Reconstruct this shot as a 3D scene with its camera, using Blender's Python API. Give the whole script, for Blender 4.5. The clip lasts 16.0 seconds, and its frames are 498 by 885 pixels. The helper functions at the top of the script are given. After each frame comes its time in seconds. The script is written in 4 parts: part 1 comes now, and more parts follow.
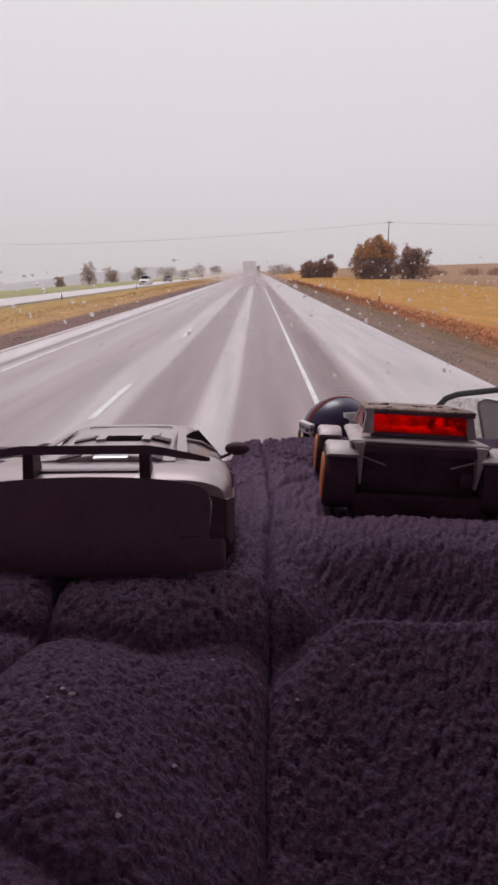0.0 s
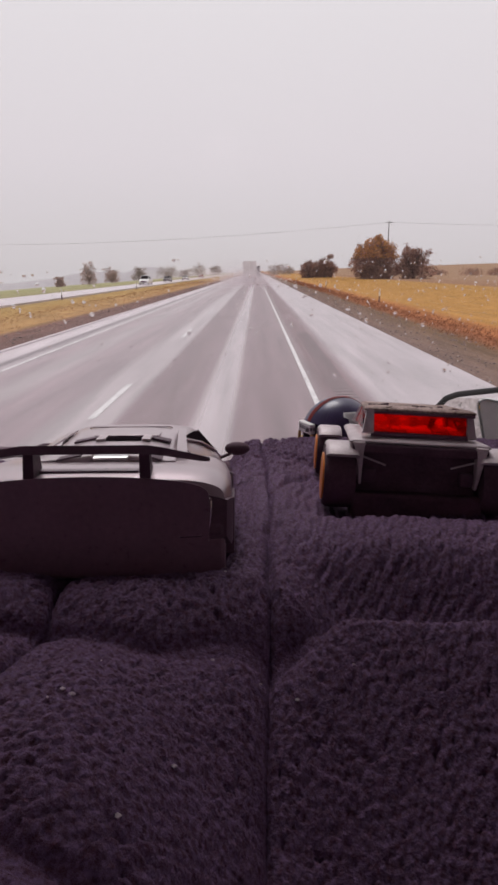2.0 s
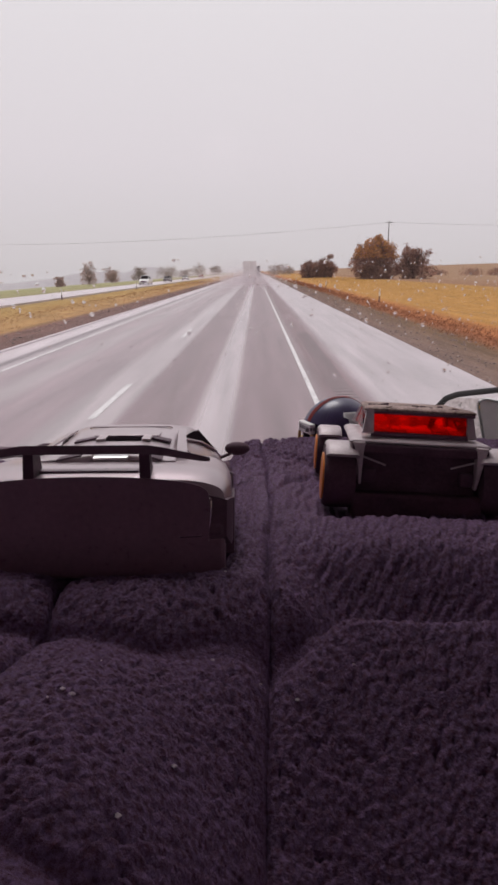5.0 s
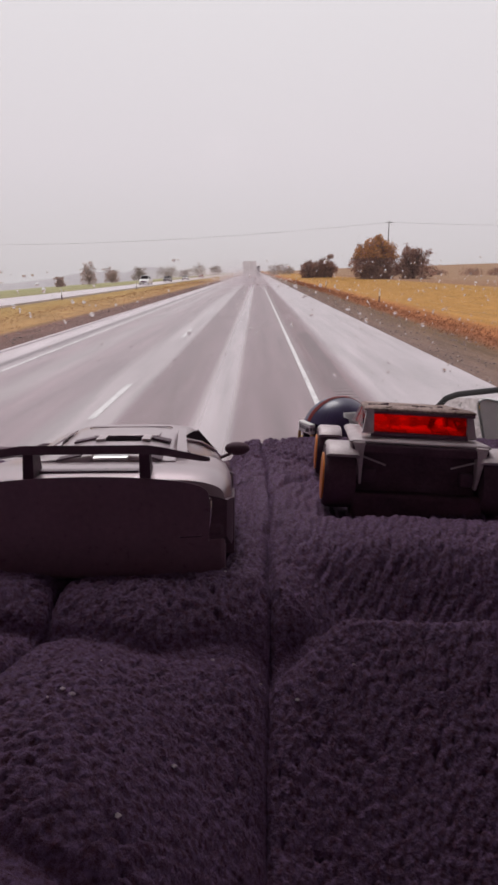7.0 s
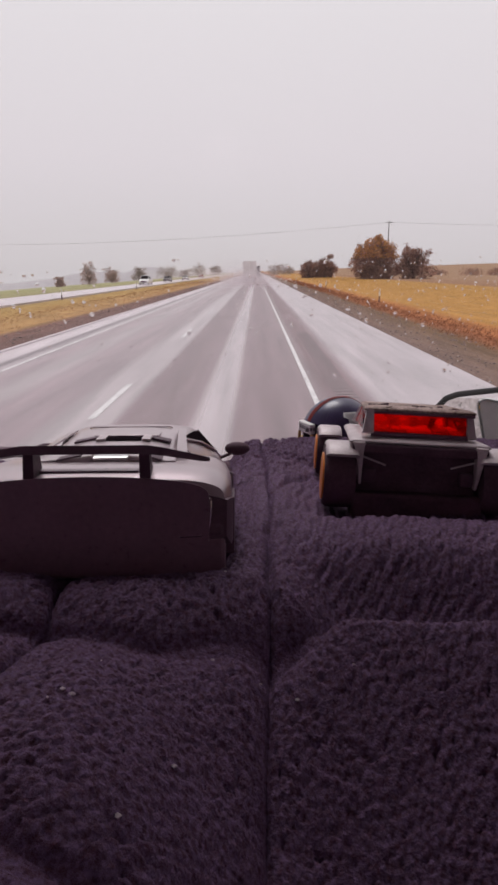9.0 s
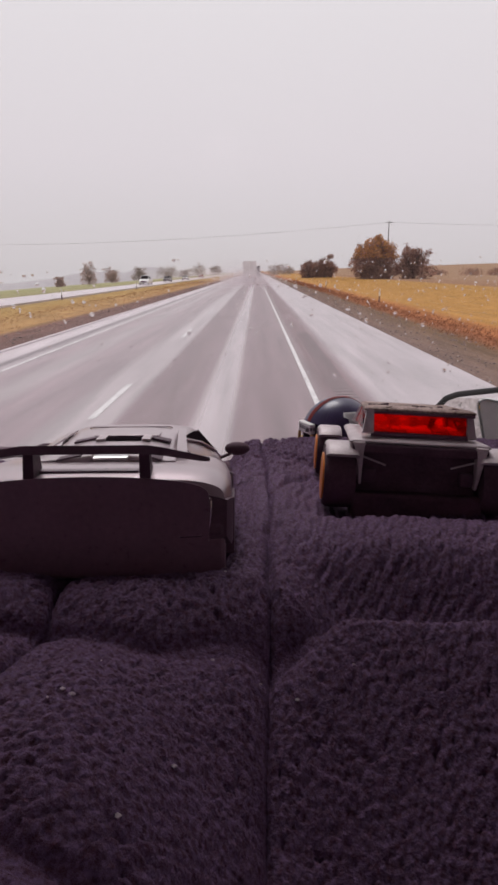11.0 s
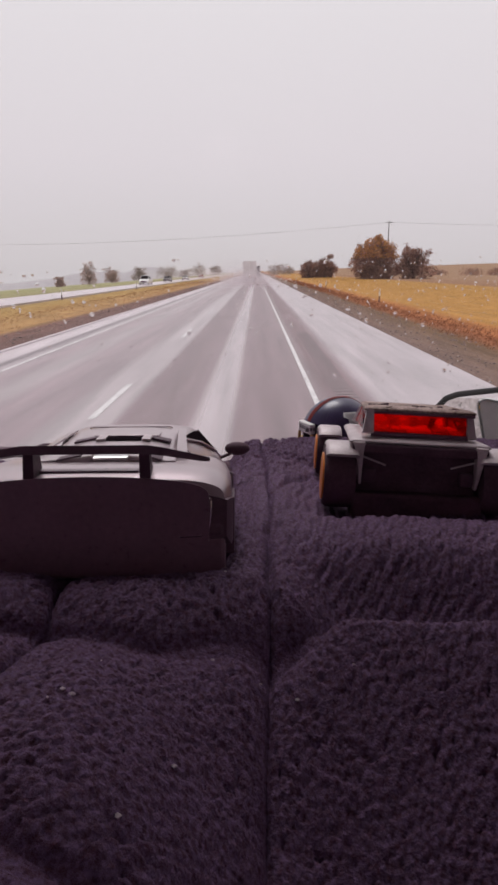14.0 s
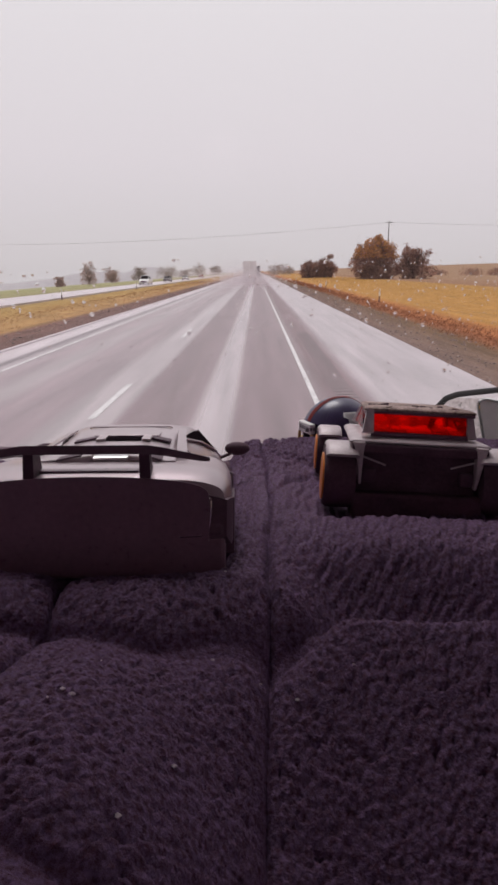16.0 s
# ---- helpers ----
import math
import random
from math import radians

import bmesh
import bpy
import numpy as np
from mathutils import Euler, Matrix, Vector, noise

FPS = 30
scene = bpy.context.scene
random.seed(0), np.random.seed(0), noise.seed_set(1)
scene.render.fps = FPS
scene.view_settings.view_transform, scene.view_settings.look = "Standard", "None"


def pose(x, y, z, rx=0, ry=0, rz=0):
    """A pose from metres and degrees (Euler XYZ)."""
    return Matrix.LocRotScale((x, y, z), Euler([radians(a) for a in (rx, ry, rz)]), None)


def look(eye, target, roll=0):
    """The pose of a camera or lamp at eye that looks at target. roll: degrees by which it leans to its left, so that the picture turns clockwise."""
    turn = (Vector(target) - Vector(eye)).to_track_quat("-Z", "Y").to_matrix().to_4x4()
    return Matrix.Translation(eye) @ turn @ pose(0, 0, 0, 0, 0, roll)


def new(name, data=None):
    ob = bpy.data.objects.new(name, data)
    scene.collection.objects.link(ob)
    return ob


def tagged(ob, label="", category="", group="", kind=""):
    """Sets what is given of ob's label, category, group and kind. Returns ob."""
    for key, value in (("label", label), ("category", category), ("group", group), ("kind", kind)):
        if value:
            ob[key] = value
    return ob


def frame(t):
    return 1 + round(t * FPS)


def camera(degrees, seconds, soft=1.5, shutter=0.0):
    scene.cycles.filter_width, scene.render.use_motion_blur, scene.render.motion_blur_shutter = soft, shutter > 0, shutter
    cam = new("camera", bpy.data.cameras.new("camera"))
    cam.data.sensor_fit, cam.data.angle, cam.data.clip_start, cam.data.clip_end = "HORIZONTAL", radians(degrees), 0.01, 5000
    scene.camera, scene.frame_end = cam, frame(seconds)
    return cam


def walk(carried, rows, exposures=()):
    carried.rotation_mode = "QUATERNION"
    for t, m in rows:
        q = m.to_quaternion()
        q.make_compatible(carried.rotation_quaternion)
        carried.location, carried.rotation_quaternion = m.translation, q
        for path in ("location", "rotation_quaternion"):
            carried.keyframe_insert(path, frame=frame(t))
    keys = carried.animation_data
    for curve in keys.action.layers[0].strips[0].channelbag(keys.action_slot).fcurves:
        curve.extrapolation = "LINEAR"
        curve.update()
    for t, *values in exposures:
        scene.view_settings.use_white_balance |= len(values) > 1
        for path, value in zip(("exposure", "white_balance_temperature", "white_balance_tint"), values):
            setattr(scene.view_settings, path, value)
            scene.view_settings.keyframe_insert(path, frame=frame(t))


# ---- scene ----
# The camera stands on a lorry's dashboard: z = 0 is the road, y points along it.
EYE_Z = 2.25
PITCH, TURN = -15.93, 0.70
cam = camera(45.0, 16.0, soft=2.9)
walk(cam, [(t, pose(0, 0, EYE_Z, 90 + PITCH, 0, TURN)) for t in (0.0, 4.0, 8.0, 12.0, 16.0)],
     exposures=[(0.0, 0.0), (16.0, 0.0)])

# ---- overcast sky and its soft sun ----
world = bpy.data.worlds.new("overcast_sky")
scene.world = world
world.use_nodes = True
wn, wl = world.node_tree.nodes, world.node_tree.links
wn.clear()
sky = wn.new("ShaderNodeTexSky")
sky.sky_type, sky.sun_disc = "NISHITA", False
sky.sun_elevation, sky.sun_rotation = radians(61), radians(-12)
wcoord, wsep, wramp = wn.new("ShaderNodeTexCoord"), wn.new("ShaderNodeSeparateXYZ"), wn.new("ShaderNodeValToRGB")
wl.new(wcoord.outputs["Generated"], wsep.inputs[0])
wl.new(wsep.outputs["Z"], wramp.inputs[0])
for e, (p, c) in zip((wramp.color_ramp.elements[0], wramp.color_ramp.elements[1], wramp.color_ramp.elements.new(0.16)),
                     ((0.0, (0.606, 0.564, 0.588, 1)), (0.60, (0.790, 0.714, 0.756, 1)), (0.16, (0.723, 0.664, 0.697, 1)))):
    e.position, e.color = p, c
wback, wsky, wadd, wout = (wn.new("ShaderNodeBackground"), wn.new("ShaderNodeBackground"), wn.new("ShaderNodeAddShader"),
                           wn.new("ShaderNodeOutputWorld"))
wback.inputs[1].default_value, wsky.inputs[1].default_value = 1.0, 0.003
wl.new(wramp.outputs[0], wback.inputs[0])
wl.new(sky.outputs[0], wsky.inputs[0])
wl.new(wback.outputs[0], wadd.inputs[0])
wl.new(wsky.outputs[0], wadd.inputs[1])
wl.new(wadd.outputs[0], wout.inputs[0])

sun_data = bpy.data.lights.new("sun", "SUN")
sun_data.energy, sun_data.angle, sun_data.color = 1.5, radians(26), (1.0, 0.96, 0.955)
sun = new("sun", sun_data)
sun.matrix_world = look((0, 0, 60), (6, -27, 10))

# ---- materials ----


def mat(name, colour, rough=0.6, metal=0.0, coat=0.0, grain=0.0, size=50.0, bump=0.0, bump_size=200.0, vary=None,
        spec=0.5, island=0.0, stretch=(1, 1, 1), sheen=0.0, tight=0.35):
    """A surface with its colour varied at two scales, fine relief, and a change from piece to piece."""
    m = bpy.data.materials.new(name)
    m.use_nodes = True
    n, l = m.node_tree.nodes, m.node_tree.links
    b = n["Principled BSDF"]
    b.inputs["Roughness"].default_value = rough
    b.inputs["Metallic"].default_value = metal
    b.inputs["Coat Weight"].default_value = coat
    b.inputs["Specular IOR Level"].default_value = spec
    b.inputs["Sheen Weight"].default_value = sheen
    b.inputs["Sheen Tint"].default_value = (0.86, 0.70, 1.0, 1)
    co = n.new("ShaderNodeTexCoord")
    mp = n.new("ShaderNodeMapping")
    mp.inputs["Scale"].default_value = stretch
    l.new(co.outputs["Object"], mp.inputs[0])
    other = vary or tuple(c * (1 - grain) for c in colour)
    big, fine = n.new("ShaderNodeTexNoise"), n.new("ShaderNodeTexNoise")
    for tex, s in ((big, size), (fine, size * 9)):
        tex.inputs["Scale"].default_value, tex.inputs["Detail"].default_value = s, 5
        l.new(mp.outputs[0], tex.inputs["Vector"])
    add = n.new("ShaderNodeMath")
    add.operation = "ADD"
    l.new(big.outputs[0], add.inputs[0])
    l.new(fine.outputs[0], add.inputs[1])
    spread = n.new("ShaderNodeMapRange")
    spread.inputs[1].default_value, spread.inputs[2].default_value = 1 - tight, 1 + tight
    l.new(add.outputs[0], spread.inputs[0])
    mix = n.new("ShaderNodeMix")
    mix.data_type = "RGBA"
    mix.inputs[6].default_value, mix.inputs[7].default_value = (*other, 1), (*colour, 1)
    l.new(spread.outputs[0], mix.inputs[0])
    last = mix.outputs[2]
    if island:
        geo, hsv, rng = n.new("ShaderNodeNewGeometry"), n.new("ShaderNodeHueSaturation"), n.new("ShaderNodeMapRange")
        rng.inputs[3].default_value, rng.inputs[4].default_value = 1 - island, 1 + island
        l.new(geo.outputs["Random Per Island"], rng.inputs[0])
        l.new(rng.outputs[0], hsv.inputs["Value"])
        l.new(last, hsv.inputs["Color"])
        last = hsv.outputs[0]
    l.new(last, b.inputs["Base Color"])
    rr = n.new("ShaderNodeMapRange")
    rr.inputs[3].default_value, rr.inputs[4].default_value = max(rough - 0.08, 0.02), min(rough + 0.08, 1)
    l.new(fine.outputs[0], rr.inputs[0])
    l.new(rr.outputs[0], b.inputs["Roughness"])
    if bump:
        tex, bp = n.new("ShaderNodeTexNoise"), n.new("ShaderNodeBump")
        tex.inputs["Scale"].default_value, tex.inputs["Detail"].default_value = bump_size, 4
        l.new(mp.outputs[0], tex.inputs["Vector"])
        bp.inputs["Strength"].default_value, bp.inputs["Distance"].default_value = bump, 1 / bump_size
        l.new(tex.outputs[0], bp.inputs["Height"])
        l.new(bp.outputs[0], b.inputs["Normal"])
    return m


def banded(name, low, high, stops, warp, warp_size, rough_stops=None, rough=0.8, bump=0.0, bump_size=8.0, along=0.15, spec=0.5):
    """A ground whose cover changes across the road's direction, with ragged borders; stops are (x in metres, colour)."""
    m = bpy.data.materials.new(name)
    m.use_nodes = True
    n, l = m.node_tree.nodes, m.node_tree.links
    b = n["Principled BSDF"]
    b.inputs["Specular IOR Level"].default_value = spec
    co, sep, mp = n.new("ShaderNodeTexCoord"), n.new("ShaderNodeSeparateXYZ"), n.new("ShaderNodeMapping")
    l.new(co.outputs["Object"], sep.inputs[0])
    l.new(co.outputs["Object"], mp.inputs[0])
    mp.inputs["Scale"].default_value = (1, along, 1)
    t1, t2 = n.new("ShaderNodeTexNoise"), n.new("ShaderNodeTexNoise")
    t1.inputs["Scale"].default_value, t1.inputs["Detail"].default_value = warp_size, 6
    t2.inputs["Scale"].default_value, t2.inputs["Detail"].default_value = warp_size * 5, 6
    l.new(mp.outputs[0], t1.inputs["Vector"])
    l.new(mp.outputs[0], t2.inputs["Vector"])
    off = n.new("ShaderNodeMath")
    off.operation = "MULTIPLY_ADD"
    off.inputs[1].default_value = warp
    l.new(t1.outputs[0], off.inputs[0])
    l.new(sep.outputs["X"], off.inputs[2])

    def ramp(values):
        rng, r = n.new("ShaderNodeMapRange"), n.new("ShaderNodeValToRGB")
        rng.inputs[1].default_value, rng.inputs[2].default_value = low + warp / 2, high + warp / 2
        l.new(off.outputs[0], rng.inputs[0])
        l.new(rng.outputs[0], r.inputs[0])
        els = r.color_ramp.elements
        while len(els) < len(values):
            els.new(0.5)
        for e, (x, c) in zip(els, values):
            e.position = (x - low) / (high - low)
            e.color = (*c, 1) if len(c) == 3 else (c[0],) * 3 + (1,)
        return r
    r = ramp(stops)
    fleck, hsv = n.new("ShaderNodeMapRange"), n.new("ShaderNodeHueSaturation")
    fleck.inputs[1].default_value, fleck.inputs[2].default_value = 0.25, 0.75
    fleck.inputs[3].default_value, fleck.inputs[4].default_value = 0.72, 1.28
    l.new(t2.outputs[0], fleck.inputs[0])
    l.new(fleck.outputs[0], hsv.inputs["Value"])
    l.new(r.outputs[0], hsv.inputs["Color"])
    l.new(hsv.outputs[0], b.inputs["Base Color"])
    if rough_stops:
        rv = ramp(rough_stops)
        l.new(rv.outputs[0], b.inputs["Roughness"])
    else:
        b.inputs["Roughness"].default_value = rough
    if bump:
        tex, bp = n.new("ShaderNodeTexNoise"), n.new("ShaderNodeBump")
        tex.inputs["Scale"].default_value, tex.inputs["Detail"].default_value = bump_size, 5
        l.new(co.outputs["Object"], tex.inputs["Vector"])
        bp.inputs["Strength"].default_value, bp.inputs["Distance"].default_value = bump, 0.5 / bump_size
        l.new(tex.outputs[0], bp.inputs["Height"])
        l.new(bp.outputs[0], b.inputs["Normal"])
    return m


M = {}
M["ground"] = banded("verge_and_fields", -60, 60, [
    (-60, (0.30, 0.28, 0.16)), (-34, (0.27, 0.25, 0.12)), (-27, (0.26, 0.22, 0.12)), (-20.6, (0.24, 0.17, 0.08)), (-18.5, (0.34, 0.21, 0.07)),
    (-11.0, (0.34, 0.19, 0.08)), (-9.8, (0.155, 0.078, 0.062)), (-7.4, (0.140, 0.080, 0.074)), (4.8, (0.150, 0.094, 0.080)), (6.4, (0.150, 0.088, 0.062)),
    (7.6, (0.13, 0.068, 0.032)), (8.6, (0.25, 0.078, 0.026)), (10.4, (0.33, 0.112, 0.030)), (12.2, (0.36, 0.175, 0.04)), (24, (0.36, 0.18, 0.042)),
    (34, (0.33, 0.17, 0.04)), (37, (0.23, 0.115, 0.065)), (60, (0.26, 0.150, 0.088))], 1.6, 0.35, rough=0.9, bump=0.7, bump_size=5, spec=0.15)
M["road"] = banded("wet_worn_asphalt", -8, 6, [
    (-7.5, (0.469, 0.395, 0.423)), (-6.55, (0.469, 0.395, 0.423)), (-6.45, (0.123, 0.085, 0.098)), (-6.28, (0.123, 0.085, 0.098)), (-6.15, (0.283, 0.233, 0.250)), (-5.5, (0.241, 0.167, 0.190)),
    (-4.8, (0.294, 0.243, 0.259)), (-4.3, (0.241, 0.167, 0.190)), (-3.3, (0.204, 0.142, 0.161)), (-3.0, (0.308, 0.255, 0.272)), (-2.75, (0.331, 0.274, 0.293)), (-2.28, (0.331, 0.274, 0.293)), (-2.12, (0.180, 0.120, 0.137)),
    (-1.5, (0.162, 0.108, 0.122)), (-1.05, (0.211, 0.145, 0.164)), (-0.88, (0.355, 0.296, 0.317)), (-0.42, (0.355, 0.296, 0.317)), (-0.34, (0.205, 0.138, 0.157)), (0.3, (0.169, 0.111, 0.127)), (0.9, (0.205, 0.141, 0.159)),
    (1.15, (0.180, 0.128, 0.140)), (1.4, (0.160, 0.098, 0.112)), (1.95, (0.168, 0.105, 0.120)), (2.3, (0.365, 0.306, 0.330)), (4.8, (0.371, 0.313, 0.337))],
    0.12, 0.6, rough_stops=[(-7.5, (0.34,)), (-2.75, (0.28,)), (-2.28, (0.28,)), (-2.1, (0.42,)), (-1.05, (0.42,)), (-0.85, (0.26,)), (-0.42, (0.26,)), (-0.3, (0.44,)), (1.1, (0.46,)), (1.4, (0.56,)), (2.12, (0.56,)), (2.32, (0.30,)), (4.8, (0.30,))],
    bump=0.2, bump_size=40, along=0.06)
M["paint"] = mat("worn_road_paint", (0.72, 0.69, 0.70), 0.45, vary=(0.36, 0.335, 0.345), size=3, bump=0.1, bump_size=60)
M["rumble"] = mat("wet_milled_asphalt", (0.150, 0.108, 0.118), 0.5, grain=0.4, size=8)
M["cloth"] = mat("dark_plush_fleece", (0.034, 0.016, 0.028), 0.95, vary=(0.022, 0.010, 0.020), size=300, bump=0.5, bump_size=1500, spec=0.05)
M["yarn"] = mat("dark_purple_yarn", (0.150, 0.091, 0.180), 0.75, vary=(0.053, 0.0155, 0.029), size=780, spec=0.17, sheen=0.015, bump=0.9, bump_size=1500, tight=0.20)
M["lint"] = mat("pale_lint", (0.85, 0.74, 0.80), 0.9, grain=0.3, size=400)
M["silver"] = mat("silver_car_paint", (0.47, 0.38, 0.415), 0.40, metal=0.5, coat=0.5, grain=0.08, size=30)
M["gloss_black"] = mat("gloss_black_plastic", (0.200, 0.108, 0.155), 0.3, grain=0.3, size=60, spec=0.35)
M["satin_black"] = mat("satin_black_plastic", (0.130, 0.070, 0.102), 0.55, grain=0.3, size=60, bump=0.15, bump_size=900, spec=0.25)
M["rubber"] = mat("black_rubber", (0.125, 0.068, 0.096), 0.75, grain=0.4, size=80, bump=0.2, bump_size=700, spec=0.2)
M["glass_dark"] = mat("smoked_toy_glass", (0.016, 0.011, 0.014), 0.3, grain=0.2, size=30, spec=0.0)
M["chrome"] = mat("chrome", (0.72, 0.70, 0.70), 0.12, metal=1.0, grain=0.1, size=40)
M["toy_grey"] = mat("bare_grey_diecast", (0.64, 0.55, 0.58), 0.45, metal=0.15, vary=(0.46, 0.385, 0.41), size=120, bump=0.12, bump_size=900)
M["toy_brown"] = mat("worn_brown_roof", (0.58, 0.41, 0.37), 0.6, vary=(0.06, 0.03, 0.027), size=110, bump=0.2, bump_size=700, spec=0.2)
M["toy_orange"] = mat("orange_wheel_plastic", (0.85, 0.25, 0.02), 0.35, grain=0.25, size=150)
M["helmet_blue"] = mat("navy_helmet_shell", (0.062, 0.045, 0.120), 0.36, coat=0.15, grain=0.3, size=60)
M["helmet_red"] = mat("red_stripe", (0.36, 0.055, 0.055), 0.5, grain=0.2, size=90, spec=0.15)
M["helmet_white"] = mat("white_plastic", (0.88, 0.86, 0.85), 0.4, grain=0.08, size=90)
M["helmet_gold"] = mat("yellow_guard", (0.62, 0.40, 0.13), 0.4, grain=0.25, size=90)
M["grey_print"] = mat("grey_print", (0.30, 0.28, 0.29), 0.6, grain=0.2, size=200)
# unseen lining, kept pale to bounce fill light onto the toys
M["cab"] = mat("grey_cab_lining", (0.58, 0.47, 0.52), 0.85, grain=0.3, size=6, bump=0.2, bump_size=400)
M["cowl"] = mat("black_cowl_plastic", (0.018, 0.015, 0.017), 0.6, grain=0.35, size=9, bump=0.2, bump_size=300, spec=0.15)
M["mirror_shell"] = mat("wet_grey_mirror_shell", (0.36, 0.305, 0.325), 0.5, vary=(0.27, 0.23, 0.245), size=14, spec=0.2)
M["wet_dirt"] = mat("rain_streaked_grey_metal", (0.95, 0.84, 0.86), 0.4, metal=0.0, vary=(0.34, 0.25, 0.24), size=95, bump=0.3, bump_size=160)
M["post"] = mat("white_post_plastic", (0.75, 0.73, 0.72), 0.5, grain=0.15, size=6)
M["wood_pole"] = mat("weathered_pole_wood", (0.12, 0.09, 0.075), 0.85, grain=0.5, size=4, bump=0.5, bump_size=20, stretch=(1, 1, 0.1))
M["wire"] = mat("aluminium_wire", (0.30, 0.29, 0.30), 0.5, grain=0.2, size=2)
M["bark"] = mat("tree_bark", (0.11, 0.075, 0.06), 0.9, grain=0.5, size=2, bump=0.6, bump_size=12)
# stems of far trees, lightened in colour to look hazy
M["bark_pale"] = mat("haze_paled_bark", (0.34, 0.27, 0.25), 0.9, grain=0.3, size=2)
M["leaf_orange"] = mat("orange_autumn_leaves", (0.60, 0.28, 0.07), 0.7, vary=(0.36, 0.16, 0.06), size=0.22, island=0.45)
M["leaf_brown"] = mat("brown_autumn_leaves", (0.38, 0.20, 0.145), 0.75, vary=(0.21, 0.105, 0.085), size=0.25, island=0.45)
# leaf_rust and leaf_far are paled to show distance haze by colour
M["leaf_rust"] = mat("haze_paled_rust_leaves", (0.56, 0.41, 0.37), 0.8, vary=(0.46, 0.33, 0.30), size=0.2, island=0.3)
M["leaf_far"] = mat("haze_paled_leaves", (0.34, 0.26, 0.23), 0.85, vary=(0.36, 0.30, 0.28), size=0.1, island=0.25)
M["grass_yellow"] = mat("dry_yellow_grass", (0.45, 0.25, 0.055), 0.8, vary=(0.36, 0.19, 0.040), size=0.5, island=0.14)
M["grass_brown"] = mat("dead_brown_grass", (0.29, 0.115, 0.050), 0.85, vary=(0.20, 0.074, 0.036), size=0.6, island=0.2)
M["stone"] = mat("loose_gravel", (0.23, 0.152, 0.142), 0.8, grain=0.5, size=1.2, island=0.4)
M["trailer_white"] = mat("dirty_white_trailer", (0.78, 0.73, 0.74), 0.5, vary=(0.66, 0.61, 0.62), size=0.6)
M["trailer_grey"] = mat("dark_trailer_door", (0.10, 0.085, 0.09), 0.5, grain=0.35, size=0.8)
M["tail_red"] = mat("red_tail_lamp", (0.45, 0.04, 0.03), 0.3, grain=0.2, size=20)
M["car_white"] = mat("white_car_paint", (0.75, 0.73, 0.73), 0.3, coat=0.5, grain=0.08, size=1)
M["car_dark"] = mat("dark_car_paint", (0.06, 0.055, 0.06), 0.3, coat=0.5, grain=0.2, size=1)
M["car_red"] = mat("red_car_paint", (0.32, 0.05, 0.04), 0.3, coat=0.5, grain=0.2, size=1)
# rain haze is put into this pale grey
M["hill"] = mat("haze_pale_hillside", (0.36, 0.33, 0.35), 0.95, vary=(0.42, 0.39, 0.40), size=0.006, spec=0.0)


def leafy(m, share=0.45):
    """Lets daylight through thin leaves and blades."""
    n, l = m.node_tree.nodes, m.node_tree.links
    b, out = n["Principled BSDF"], n["Material Output"]
    through_light, mx = n.new("ShaderNodeBsdfTranslucent"), n.new("ShaderNodeMixShader")
    l.new(b.inputs["Base Color"].links[0].from_socket, through_light.inputs[0])
    mx.inputs[0].default_value = share
    l.new(b.outputs[0], mx.inputs[1])
    l.new(through_light.outputs[0], mx.inputs[2])
    l.new(mx.outputs[0], out.inputs[0])


for key in ("leaf_orange", "leaf_brown", "leaf_far", "leaf_rust", "grass_yellow", "grass_brown"):
    leafy(M[key])


def clear(name, ior, rough):
    m = bpy.data.materials.new(name)
    m.use_nodes = True
    b = m.node_tree.nodes["Principled BSDF"]
    b.inputs["Base Color"].default_value = (1, 1, 1, 1)
    b.inputs["Transmission Weight"].default_value = 1
    b.inputs["IOR"].default_value, b.inputs["Roughness"].default_value = ior, rough
    return m


def thin_glass(name, clear_tint=(0.99, 0.99, 0.99), film_tint=(0.9, 0.86, 0.87), film_share=0.011, blotch=0.0):
    """A flat pane with an added film that scatters a little light as a veil, and the gloss that the angle gives."""
    m = bpy.data.materials.new(name)
    m.use_nodes = True
    n, l = m.node_tree.nodes, m.node_tree.links
    n.clear()
    tr, gl, mx, fr, out = (n.new("ShaderNodeBsdfTransparent"), n.new("ShaderNodeBsdfGlossy"), n.new("ShaderNodeMixShader"),
                           n.new("ShaderNodeFresnel"), n.new("ShaderNodeOutputMaterial"))
    film, mx2 = n.new("ShaderNodeBsdfTranslucent"), n.new("ShaderNodeMixShader")
    film.inputs[0].default_value = (*film_tint, 1)
    mx2.inputs[0].default_value = film_share
    if blotch:
        co, mp, tex, rng = n.new("ShaderNodeTexCoord"), n.new("ShaderNodeMapping"), n.new("ShaderNodeTexNoise"), n.new("ShaderNodeMapRange")
        mp.inputs["Scale"].default_value = (1, 1, 2.2)
        tex.inputs["Scale"].default_value, tex.inputs["Detail"].default_value = 110, 3
        rng.inputs[1].default_value, rng.inputs[2].default_value = 0.42, 0.68
        rng.inputs[3].default_value, rng.inputs[4].default_value = film_share, blotch
        l.new(co.outputs["Object"], mp.inputs[0])
        l.new(mp.outputs[0], tex.inputs["Vector"])
        l.new(tex.outputs[0], rng.inputs[0])
        l.new(rng.outputs[0], mx2.inputs[0])
    tr.inputs[0].default_value = (*clear_tint, 1)
    gl.inputs["Roughness"].default_value = 0.02
    fr.inputs[0].default_value = 1.2
    l.new(fr.outputs[0], mx.inputs[0])
    l.new(tr.outputs[0], mx2.inputs[1])
    l.new(film.outputs[0], mx2.inputs[2])
